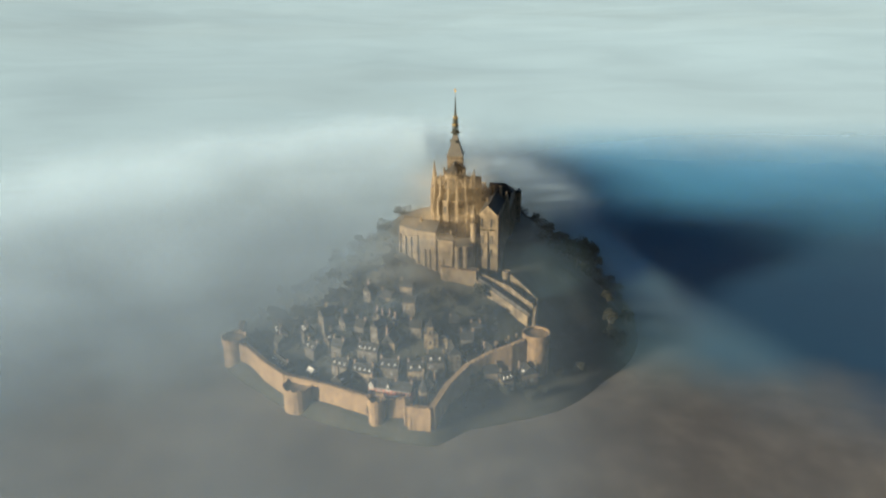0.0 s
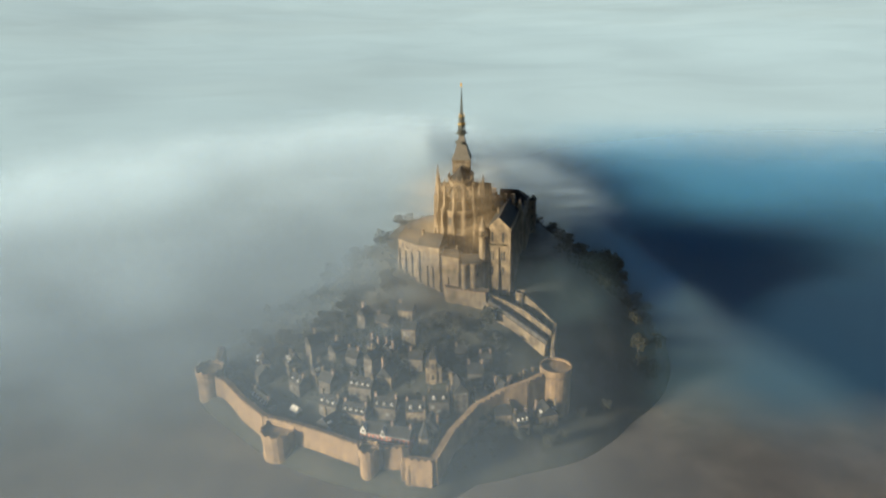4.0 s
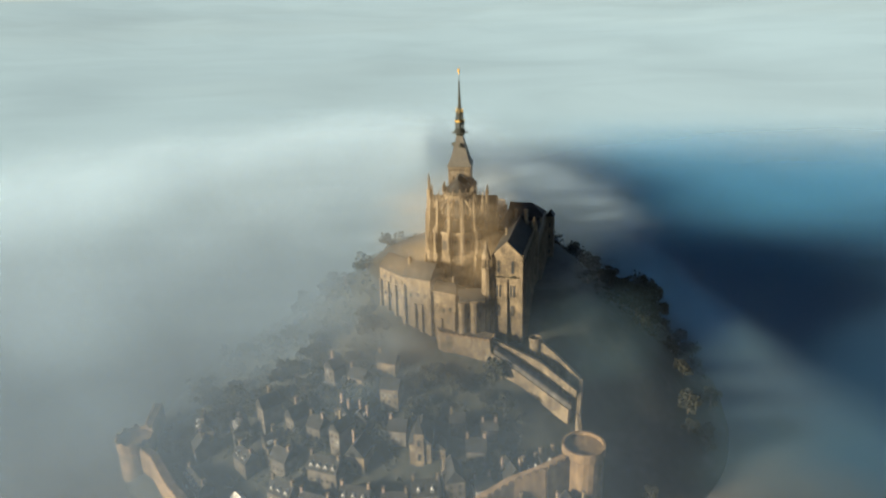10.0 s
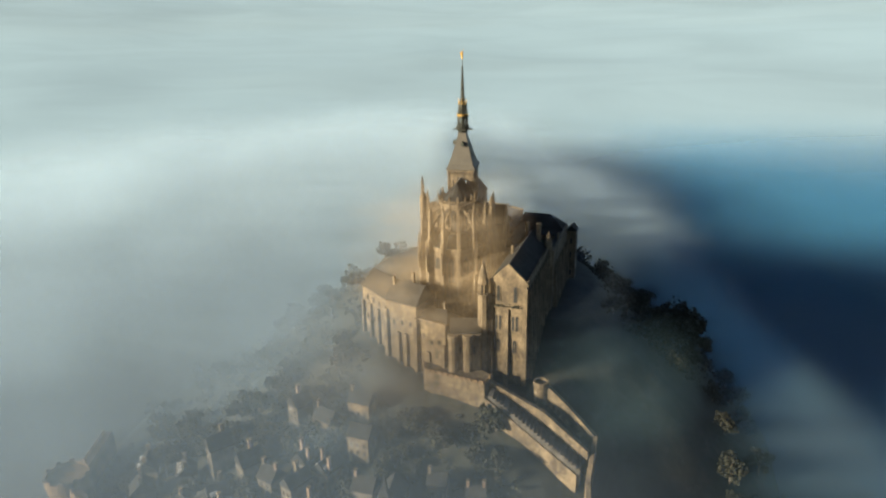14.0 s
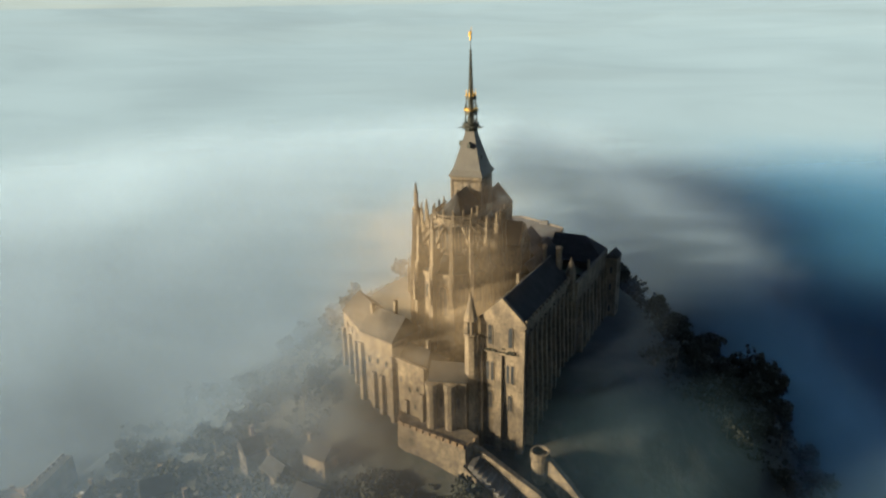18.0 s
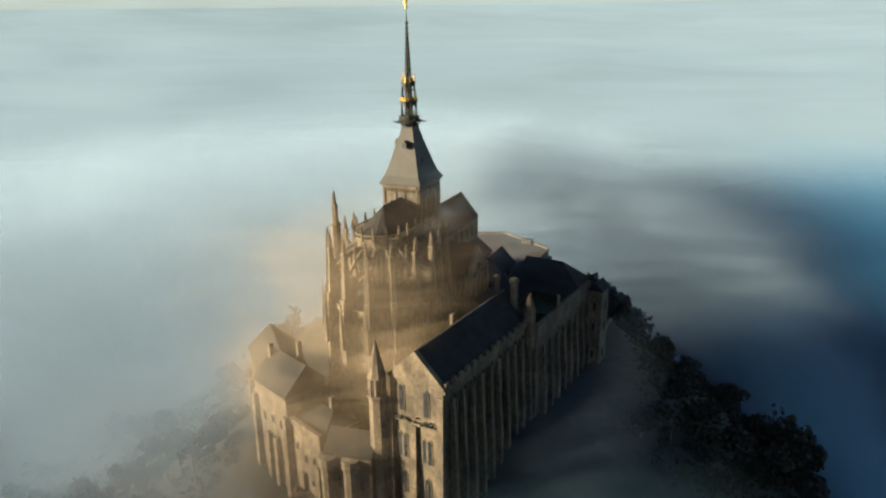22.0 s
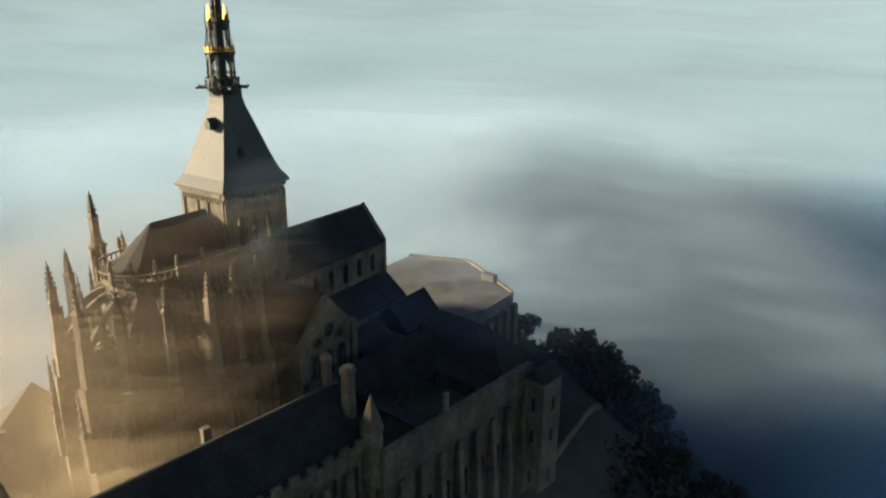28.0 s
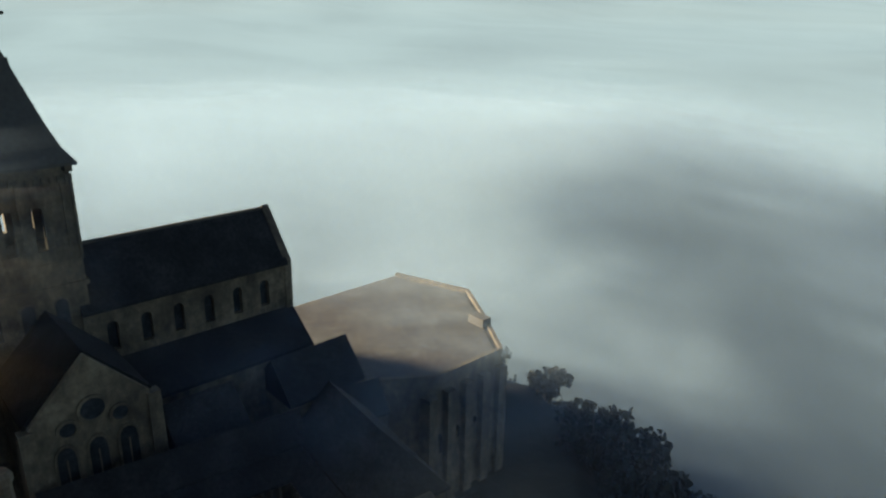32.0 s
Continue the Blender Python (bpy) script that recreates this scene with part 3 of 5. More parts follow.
cpart("crown_ledge", lathe(bmesh.new(), [(1.7, 132.3), (2.2, 132.6), (2.2, 132.8), (1.5, 132.9)], 16), COPPER)
flower = None
for k in range(20):   # gilded crown of small upright flowers
    m = pose(0, 0, 132.8 - B, 0, 0, 18 * k) @ pose(0, -2.08, 0)
    if flower is None:
        bm = block(bmesh.new(), -0.3, 0.3, -0.04, 0.04, 0, 0.16)
        block(bm, -0.06, 0.06, -0.04, 0.04, 0.16, 0.85)
        block(bm, -0.26, 0.26, -0.05, 0.05, 0.42, 0.6, 0.08, 0.0)
        flower = part("crown_flower", bm, GOLD, church, "gilded openwork crown")
        flower.matrix_basis = m
    else:
        share("crown_flower", flower, m, church)
for i in range(11):
    z = 138.6 + i * 1.15
    r = float(np.interp(z, [137, 141.5, 146, 150, 153], [0.72, 0.52, 0.34, 0.17, 0.08])) + 0.02
    bm = bmesh.new()
    for k in range(8):
        a = math.pi * k / 4
        lathe(bm, [(0.04, z), (0.11, z + 0.2), (0.03, z + 0.42)], 4, (r + 0.1) * math.cos(a), (r + 0.1) * math.sin(a))
    tagged(cpart("crockets", bm, COPPER), kind="stuff")
for k in range(8):   # raised ribs on the needle's edges
    a = math.pi * k / 4
    bm = bmesh.new()
    lo, hi = Vector((0.78 * math.cos(a), 0.78 * math.sin(a), 137)), Vector((0.18 * math.cos(a), 0.18 * math.sin(a), 150))
    q8 = [bm.verts.new(p + Vector((dx, dy, 0))) for p in (lo, hi) for dx, dy in ((-0.06, -0.06), (0.06, -0.06), (0.06, 0.06), (-0.06, 0.06))]
    for f in ((3, 2, 1, 0), (4, 5, 6, 7), (0, 1, 5, 4), (1, 2, 6, 5), (2, 3, 7, 6), (3, 0, 4, 7)):
        bm.faces.new([q8[j] for j in f])
    cpart("needle_rib", bm, COPPER)
cpart("finial", lathe(bmesh.new(), [(0.1, 149.8), (0.42, 150.1), (0.42, 150.4), (0.12, 150.7)], 8), COPPER)
bm = bmesh.new()   # statue, a plain gilded figure shape
lathe(bm, [(0.28, 153.3), (0.34, 153.8), (0.26, 154.6), (0.36, 155.2), (0.14, 155.55), (0.2, 155.8), (0.05, 156.05)], 8)
block(bm, 0.2, 0.34, -0.08, 0.08, 155.0, 157.0, 0.03, 0.0)
block(bm, -0.75, -0.2, 0.05, 0.16, 154.4, 155.9, 0.2, 0.0)
cpart("statue", bm, GOLD, "gilded statue at the tip of the spire")

# nave
bm = bmesh.new()
for s in (-1, 1):
    w = pierced(bmesh.new(), 5.3, 31.0, -0.5, 0.5, 78, 97.0, [(8.2 + 3.8 * i, 1.25, 91.6, 95.2) for i in range(6)])
    turned(w, pose(s * 4.6, 0, 0, 0, 0, 90))
    me = bpy.data.meshes.new("tmp")
    w.to_mesh(me)
    w.free()
    bm.from_mesh(me)
    bpy.data.meshes.remove(me)
cpart("nave_wall", bm, GRANITE, "clerestory wall with round-arched windows")
cpart("nave_glazing", block(bmesh.new(), -4.35, 4.35, 5.3, 30.4, 90.5, 96.4), DARKGLASS)
cpart("nave_front", gable_wall(bmesh.new(), -5.3, 5.3, 30.2, 31.2, 78, 97.2, 103.6), GRANITE)
cpart("nave_roof", gable(bmesh.new(), -5.5, 5.5, 5.3, 30.6, 97.0, 103.2), SLATE, "steep slate roof")
cpart("ridge_tiles", block(bmesh.new(), -0.18, 0.18, 5.3, 30.8, 103.05, 103.4), LEAD)
bm = bmesh.new()
for s in (-1, 1):
    block(bm, min(s * 5.1, s * 9.6), max(s * 5.1, s * 9.6), 5.3, 31.0, 76, 86.8)
cpart("aisle", bm, GRANITE)
for s in (-1, 1):
    v = [(s * 5.1, 5.3, 90.6), (s * 10.0, 5.3, 86.8), (s * 10.0, 31.2, 86.8), (s * 5.1, 31.2, 90.6)]
    bm = bmesh.new()
    hi = [bm.verts.new(p) for p in v]
    lo = [bm.verts.new((p[0], p[1], p[2] - 0.4)) for p in v]
    bm.faces.new(hi), bm.faces.new(lo[::-1])
    for i in range(4):
        bm.faces.new((lo[i], lo[(i + 1) % 4], hi[(i + 1) % 4], hi[i]))
    cpart("aisle_roof", bm, SLATE)

# transepts
for s, reach, zr, ze in ((1, 17.0, 98.4, 92.2), (-1, 16.0, 98.4, 92.0)):
    a, b = sorted((s * 5.0, s * reach))
    cpart("transept", gable_wall(bmesh.new(), a, b, -3.6, 7.4, 74, ze, zr - 0.3, "x"), GRANITE, "transept with a rose-pierced gable")
    a, b = sorted((s * 5.0, s * (reach - 0.7)))
    cpart("transept_roof", gable(bmesh.new(), a, b, -4.0, 7.8, ze + 0.05, zr, "x"), SLATE)
    for u in (-1.0, 1.9, 4.8):
        m = pose(s * reach, u, 82.6 - B, 0, 0, 90 if s > 0 else -90)
        window(church, m, 1.7, 6.6, 0.6)
    for u, z, r in ((1.9, 92.4, 1.15), (-0.5, 91.0, 0.75), (4.3, 91.0, 0.75)):
        bm = lathe(bmesh.new(), [(r, -0.12), (r, 0.25), (r + 0.3, 0.25), (r + 0.3, -0.12)], 16)
        o = part("rose_window", bm, GRANITE, church)
        o.matrix_basis = pose(s * reach, u, z - B, 0, 90, 0)
        g = part("rose_pane", lathe(bmesh.new(), [(r, -0.1), (r, 0.1)], 16), DARKGLASS, o)
    for y in (-3.9, 7.7):
        cpart("corner_buttress", block(bmesh.new(), min(s * (reach - 1.2), s * (reach + 0.6)), max(s * (reach - 1.2), s * (reach + 0.6)), y - 0.8, y + 0.8, 72, 92, 0.3, 0.15), GRANITE)

# choir: ring of chapels, tall clerestory, hipped roof, buttresses and pinnacles
AP = -15.5


def apse(r, y0=-5.3, n=7):
    return [(r, y0)] + [(r * math.cos(math.pi * k / n), AP - r * math.sin(math.pi * k / n)) for k in range(n + 1)] + [(-r, y0)]


cpart("chapel_ring", prism(bmesh.new(), apse(12.0), 54, 88.5, 1.2), GRANITE, "ring of chapels round the choir")
cpart("chapel_parapet", prism(bmesh.new(), apse(12.5), 88.0, 89.3), GRANITE)
bm = bmesh.new()
lo, hi = [bm.verts.new((x, y, 89.3)) for x, y in apse(12.0)], [bm.verts.new((x, y, 93.2)) for x, y in apse(6.3)]
for i in range(len(lo) - 1):
    bm.faces.new((lo[i], lo[i + 1], hi[i + 1], hi[i]))
cpart("chapel_roof", bm, SLATE)
cpart("clerestory", prism(bmesh.new(), apse(6.0), 88, 104.0), GRANITE, "tall choir wall")
cpart("choir_cornice", prism(bmesh.new(), apse(6.7), 103.6, 104.3), GRANITE)
bm = bmesh.new()
ring = apse(6.5, n=24)
for i in range(len(ring) - 1):
    (x0, y0), (x1, y1) = ring[i], ring[i + 1]
    n = max(1, int(math.hypot(x1 - x0, y1 - y0) / 0.55))
    for k in range(n):
        x, y = x0 + (x1 - x0) * k / n, y0 + (y1 - y0) * k / n
        block(bm, x - 0.09, x + 0.09, y - 0.09, y + 0.09, 104.3, 105.2)
tagged(cpart("choir_balustrade", bm, GRANITE, "pierced stone balustrade"), kind="stuff")
bm = bmesh.new()
ring = apse(6.6, n=24)
for i in range(len(ring) - 1):
    a, b = Vector((*ring[i], 0)), Vector((*ring[i + 1], 0))
    t = (b - a).normalized().cross(Vector((0, 0, 1))) * 0.17
    q = [bm.verts.new((p.x + s * t.x, p.y + s * t.y, z)) for p in (a, b) for s in (-1, 1) for z in (105.15, 105.4)]
    for f in ((0, 2, 6, 4), (1, 5, 7, 3), (0, 4, 5, 1), (2, 3, 7, 6), (0, 1, 3, 2), (4, 6, 7, 5)):
        bm.faces.new([q[j] for j in f])
cpart("handrail", bm, GRANITE)
bm = bmesh.new()
base = apse(5.4)
lo = [bm.verts.new((x, y, 104.4)) for x, y in base]
ra, rb = bm.verts.new((0, -5.2, 110.4)), bm.verts.new((0, -14.4, 110.4))
for i in range(1, len(lo) - 2):
    bm.faces.new((lo[i], lo[i + 1], rb))
bm.faces.new((lo[0], lo[1], rb, ra)), bm.faces.new((lo[-2], lo[-1], ra, rb)), bm.faces.new((lo[-1], lo[0], ra))
cpart("choir_roof", bm, SLATE, "hipped slate roof over the choir")

# one buttress bay, shared round the choir: pier, flyer, two pinnacles
spots = [(90, (0, -7.2)), (90, (0, -11.4)), (90, (0, AP))] + [(a, (0, AP)) for a in (64.3, 38.6, 12.9)]
first = {}
for side in (1, -1):
    for a, (cx, cy) in spots:
        m = pose(cx, cy, -B, 0, 0, side * a)   # local -y points outward
        tall = side < 0 and a == 90 and cy == AP
        if not first:
            bm = bmesh.new()
            block(bm, -0.75, 0.75, -14.6, -10.4, 54, 80, 0.08, 0.25)
            block(bm, -0.65, 0.65, -14.1, -9.6, 80, 92, 0.05, 0.2)
            block(bm, -0.55, 0.55, -13.5, -9.8, 92, 96.5, 0.05, 0.15)
            block(bm, -0.5, 0.5, -13.3, -11.6, 96.5, 99.5, 0.05, 0.15)
            first["buttress_pier"] = part("buttress_pier", bm, GRANITE, church)
            for za, zb in ((97.0, 101.8), (91.5, 95.5)):
                bm = bmesh.new()
                for i in range(6):
                    f0, f1 = i / 6, (i + 1) / 6
                    y0, y1 = -11.9 + 5.9 * f0, -11.9 + 5.9 * f1
                    z0, z1 = za + (zb - za) * math.sin(f0 * 1.4), za + (zb - za) * math.sin(f1 * 1.4)
                    q = [bm.verts.new(p) for x in (-0.3, 0.3) for p in ((x, y0, z0 - 1.1), (x, y1, z1 - 1.1 + 0.3 * f1), (x, y1, z1 + 0.25), (x, y0, z0 + 0.25))]
                    for f in ((3, 2, 1, 0), (4, 5, 6, 7), (0, 1, 5, 4), (1, 2, 6, 5), (2, 3, 7, 6), (3, 0, 4, 7)):
                        bm.faces.new([q[j] for j in f])
                bmesh.ops.remove_doubles(bm, verts=bm.verts, dist=0.01)
                first["flying_buttress" if za > 95 else "lower_flying_buttress"] = part("flying_buttress", bm, GRANITE, church)
            for nm, y, zb, zt, r in (("pinnacle", -12.6, 99.0, 106.2, 0.75), ("inner_pinnacle", -9.2, 93.5, 103.8, 0.55), ("parapet_pinnacle", -6.7, 103.8, 107.4, 0.3), ("foot_pinnacle", -14.6, 80.0, 92.5, 0.55)):
                bm = bmesh.new()
                lathe(bm, [(r, zb), (r * 0.95, zb + (zt - zb) * 0.42), (r * 1.25, zb + (zt - zb) * 0.44), (r * 0.72, zb + (zt - zb) * 0.5), (r * 0.35, zb + (zt - zb) * 0.78), (0.06, zt - 0.3), (0.15, zt - 0.2), (0.03, zt)], 4, 0, y, math.pi / 4)
                for i in range(4):
                    z = zb + (zt - zb) * (0.55 + 0.1 * i)
                    q = r * (0.75 - 0.15 * i)
                    for sx, sy in ((1, 0), (-1, 0), (0, 1), (0, -1)):
                        block(bm, sx * q - 0.1, sx * q + 0.1, y + sy * q - 0.1, y + sy * q + 0.1, z, z + 0.3)
                first[nm] = part(nm, bm, GRANITE, church)
            for o in first.values():
                o.matrix_basis = m
            continue
        for nm, o in first.items():
            mm = m @ pose(0, 0, 7.2 if tall and nm == "pinnacle" else 0) if tall and nm == "pinnacle" else m
            share(nm, o, mm @ (Matrix.Diagonal((1.5, 1.0, 1.0, 1)) if tall and nm == "buttress_pier" else Matrix()), church)
        if tall:
            bm = lathe(bmesh.new(), [(1.25, 97), (1.2, 104.6), (1.5, 104.9), (0.95, 105.4), (0.1, 110.0)], 8, 0, -12.6)
            part("stair_turret", bm, GRANITE, church, "slender stair turret beside the choir").matrix_basis = m
# tall choir windows, upper and lower
for side in (1, -1):
    for a, (cx, cy) in [(90, (0, -9.3)), (90, (0, -13.5)), (77, (0, AP)), (51.4, (0, AP)), (25.7, (0, AP))]:
        m = pose(cx, cy, -B, 0, 0, side * a)
        window(church, m @ pose(0, -5.9 if a < 90 else -6.0, 94), 1.9, 8.2, 0.7)
        window(church, m @ pose(0, -11.75 if a < 90 else -12.0, 76.5), 2.2, 9.0, 0.7)
        window(church, m @ pose(0, -12.0 if a < 90 else -12.3, 64), 1.5, 5.0, 0.6, bars=False)
window(church, pose(0, AP - 6.0, 94 - B), 1.9, 8.2, 0.7)
window(church, pose(0, AP - 12.0, 76.5 - B), 2.2, 9.0, 0.7)

# ---- west terrace ----
terrace = thing("west_terrace", -0.2, 0.5, 40, 4.0, "paved granite terrace on high retaining walls before the nave", "terrace")
tp = [(-15, 31), (10, 31), (13.5, 38), (18.6, 46), (18.8, 59), (8, 66), (-0.5, 71), (-15, 66)]
part("retaining_wall", prism(bmesh.new(), tp, 0, 39.6, 2.0), GRANITE, terrace)
part("paving", prism(bmesh.new(), [(x * 0.96, 31.2 + (y - 31) * 0.965) for x, y in tp], 39.5, 39.75), PAVING, terrace, "worn stone paving")
bm = bmesh.new()
for i in range(1, len(tp) - 1):
    a, b = Vector((*tp[i], 0)), Vector((*tp[i + 1], 0))
    t = (b - a).normalized().cross(Vector((0, 0, 1))) * 0.3
    q = [bm.verts.new((p.x + s * t.x, p.y + s * t.y, z)) for p in (a, b) for s in (-1, 1) for z in (39.5, 40.15)]
    for f in ((0, 2, 6, 4), (1, 5, 7, 3), (0, 4, 5, 1), (2, 3, 7, 6), (0, 1, 3, 2), (4, 6, 7, 5)):
        bm.faces.new([q[j] for j in f])
part("parapet", bm, GRANITE, terrace)
part("terrace_house", block(bmesh.new(), 8.5, 12.0, 62.0, 64.0, 39, 41.2, 0.1, 0.1), PAVING, terrace)
for i in range(5):
    bm = block(bmesh.new(), -0.9, 0.9, -1.6, 1.6, 8, 37.5, 0.1, 0.6)
    part("wall_buttress", bm, GRANITE, terrace).matrix_basis = pose(18.8 + 0.3, 44 + i * 3.6, 0, 0, 0, 90)
for i in range(4):
    window(terrace, pose(19.0, 46 + i * 3.6, 26, 0, 0, 90), 1.3, 4.5)

# ---- the three-storeyed north range ----
MER = (25.1, -41.7)
ref = thing("refectory_range", MER[0], MER[1], 40, -3.5, "tall buttressed granite refectory building with a slate roof, gable in sunlight", "building")
part("wall", gable_wall(bmesh.new(), -6.2, 6.2, 0, 37, 2, 44.6, 50.6), GRANITE, ref)
part("gable_coping", gable(bmesh.new(), -6.5, 6.5, -0.25, 0.9, 44.9, 51.2, thick=0.5), GRANITE, ref)
part("roof", gable(bmesh.new(), -6.3, 6.3, 0.9, 37, 44.8, 51.0), SLATE, ref, "long steep slate roof")
part("ridge_tiles", block(bmesh.new(), -0.17, 0.17, 0.9, 37, 50.9, 51.2), LEAD, ref)
for u in (-3.4, 2.4):
    window(ref, pose(u, 0, 37.6), 1.1, 5.6, 0.7, bars=False)
    for d in (-0.65, 0.65):
        window(ref, pose(u + d, 0, 27), 0.8, 5.4, 0.6, bars=False)
    window(ref, pose(u, 0, 18.6), 1.2, 4.8, 0.3)
window(ref, pose(0, 0, 46.3), 0.45, 1.6, 0.3, bars=False)
for u, w, zt in ((-0.4, 0.8, 35), (-6.0, 0.9, 40), (5.9, 0.9, 43)):
    bm = block(bmesh.new(), u - w, u + w, -1.6, 0.1, 0, zt * 0.6, 0.05, 0.3)
    block(bm, u - w * 0.8, u + w * 0.8, -1.15, 0.1, zt * 0.6, zt, 0.05, 0.5)
    part("facade_buttress", bm, GRANITE, ref)
part("string_course", block(bmesh.new(), -6.3, 6.3, -0.35, 0.1, 35.2, 35.7), GRANITE, ref)
bm = bmesh.new()
q = rng(5)
for i in range(45):
    x, z = q.uniform(-6, 6), 35.7 + abs(q.gauss(0, 0.5))
    lathe(bm, [(0.05, z - 0.2), (q.uniform(0.2, 0.45), z), (0.05, z + 0.35)], 5, x, -0.3 - q.uniform(0, 0.4), q.uniform(0, 3))
part("ivy", bm, LEAFY, ref, "ivy growing on the ledge")
pier = None
for i in range(10):
    bm = block(bmesh.new(), -0.55, 0.55, -2.3, 0.1, -2, 26, 0.03, 0.45)
    block(bm, -0.5, 0.5, -1.75, 0.1, 26, 42, 0.03, 0.7)
    m = pose(6.2, 2.5 + i * 3.75, 0, 0, 0, 90)
    if pier is None:
        pier = part("wall_buttress", bm, GRANITE, ref)
        pier.matrix_basis = m
    else:
        bm.free()
        share("wall_buttress", pier, m, ref)
for i in range(9):
    for z, h in ((36, 6), (24, 6), (13, 4)):
        window(ref, pose(6.2, 4.4 + i * 3.75, z, 0, 0, 90), 0.7, h, 0.4, bars=False)
part("parapet", block(bmesh.new(), 6.1, 6.7, 0, 37, 43.6, 44.9), GRANITE, ref)
mer = None
for i in range(14):
    bm = block(bmesh.new(), 6.1, 6.7, 0.4, 1.9, 44.9, 45.7, 0.03, 0.03)
    m = pose(0, i * 2.6, 0)
    if mer is None:
        mer = part("merlon", bm, GRANITE, ref)
    else:
        bm.free()
        share("merlon", mer, m, ref)
for u, v, h, r in ((-1.7, 36.6, 54.6, 0.75), (2.9, 36.4, 54.6, 1.0)):
    bm = lathe(bmesh.new(), [(r * 1.15, 42), (r, 48), (r * 0.9, h - 1.2), (r * 1.15, h - 1.0), (r * 1.15, h - 0.4), (r * 0.8, h)], 8, u, v)
    part("chimney", bm, GRANITE, ref, "round granite chimney")
bm = lathe(bmesh.new(), [(1.5, 38), (1.5, 46.4), (1.7, 46.6), (0.08, 51.6)], 8, 6.6, 37)
part("corner_turret", bm, GRANITE, ref, "small octagonal corner turret with a stone cone")
part("chimney", block(bmesh.new(), -3.6, -2.8, 18.6, 19.6, 44, 51.0), GRANITE, ref, "thin granite chimney")

stair = thing("stair_turret", 16.6, -42.4, 46, 0, "slender octagonal stair turret with a stone spire", "turret")
part("shaft", lathe(bmesh.new(), [(2.2, -2), (2.0, 12), (1.8, 33.5), (2.1, 33.8), (2.1, 34.3)], 8), GRANITE, stair)
for k in range(8):
    a = math.pi * k / 4 + math.pi / 8
    part("lantern_post", block(bmesh.new(), 1.6 * math.cos(a) - 0.2, 1.6 * math.cos(a) + 0.2, 1.6 * math.sin(a) - 0.2, 1.6 * math.sin(a) + 0.2, 34.3, 38.2), GRANITE, stair)
part("lantern_core", lathe(bmesh.new(), [(1.1, 34.3), (1.1, 38.2)], 8), DARKGLASS, stair)
part("cone", lathe(bmesh.new(), [(1.95, 38.1), (1.8, 38.6), (0.9, 42.6), (0.06, 46.2)], 8), GRANITE, stair)

# cloister range
clo = thing("cloister_range", 26.8, -4.6, 40, -3.5, "granite cloister building round a dark garden court", "building")
bm = block(bmesh.new(), -8.5, 9.0, 0.2, 36, 0, 39.2)
part("wall", bm, GRANITE, clo)
bm = block(bmesh.new(), 8.6, 9.3, 0.2, 34, 39.2, 43.6)
block(bm, 8.4, 9.5, 0.2, 34, 43.3, 43.7)
part("north_wall", bm, GRANITE, clo)
part("lawn", block(bmesh.new(), -3.2, 6.2, 11.8, 23.8, 39.15, 39.35), GARDEN, clo, "dark cloister lawn")
for nm, v in (("north_roof", [(8.6, 7.5, 43.4), (8.6, 27.5, 43.4), (6.0, 24, 41.8), (6.0, 11.6, 41.8)]), ("west_roof", [(8.6, 27.5, 43.4), (-6.5, 27.5, 43.4), (-3.0, 24, 41.8), (6.0, 24, 41.8)]),
              ("south_roof", [(-6.5, 27.5, 43.4), (-6.5, 7.5, 43.4), (-3.0, 11.6, 41.8), (-3.0, 24, 41.8)]), ("east_roof", [(-6.5, 7.5, 43.4), (8.6, 7.5, 43.4), (6.0, 11.6, 41.8), (-3.0, 11.6, 41.8)])):
    bm = bmesh.new()
    hi = [bm.verts.new(p) for p in v]
    lo = [bm.verts.new((p[0], p[1], p[2] - 0.3)) for p in v]
    bm.faces.new(hi), bm.faces.new(lo[::-1])
    for i in range(4):
        bm.faces.new((lo[i], lo[(i + 1) % 4], hi[(i + 1) % 4], hi[i]))
    part(nm, bm, SLATE, clo)
bm = bmesh.new()
for i in range(12):
    for x, y in ((6.0, 11.8 + i), (-3.0, 11.8 + i), (-2.6 + i * 0.75, 11.7), (-2.6 + i * 0.75, 23.9)):
        block(bm, x - 0.1, x + 0.1, y - 0.1, y + 0.1, 39.3, 41.6)
part("arcade", bm, GRANITE, clo)
part("west_building", block(bmesh.new(), -8.5, 8.4, 27.4, 36, 39, 43.4), GRANITE, clo)
part("west_building_roof", gable(bmesh.new(), -8.8, 8.7, 26.8, 36.4, 43.4, 48.6, "x", 0, 6.5), SLATE, clo)
part("south_building", block(bmesh.new(), -10.5, -6.5, 2, 27.4, 36, 43.5), GRANITE, clo)
part("south_building_roof", gable(bmesh.new(), -10.9, -6.1, 1.6, 27.6, 43.5, 46.5), SLATE, clo)
pier = None
for i in range(8):
    bm = block(bmesh.new(), -0.6, 0.6, -2.2, 0.1, -4, 28, 0.03, 0.5)
    block(bm, -0.5, 0.5, -1.5, 0.1, 28, 38, 0.03, 0.6)
    m = pose(9.0, 3 + i * 4.1, 0, 0, 0, 90)
    if pier is None:
        pier = part("wall_buttress", bm, GRANITE, clo)
        pier.matrix_basis = m
    else:
        bm.free()
        share("wall_buttress", pier, m, clo)
for i in range(7):
    for z, h in ((27, 5), (15, 4)):
        window(clo, pose(9.0, 5 + i * 4.1, z, 0, 0, 90), 1.0, h, 0.4, bars=False)
part("chimney", lathe(bmesh.new(), [(0.5, 38), (0.42, 46.2), (0.55, 46.4), (0.4, 46.8)], 8, 8.7, 13), GRANITE, clo)
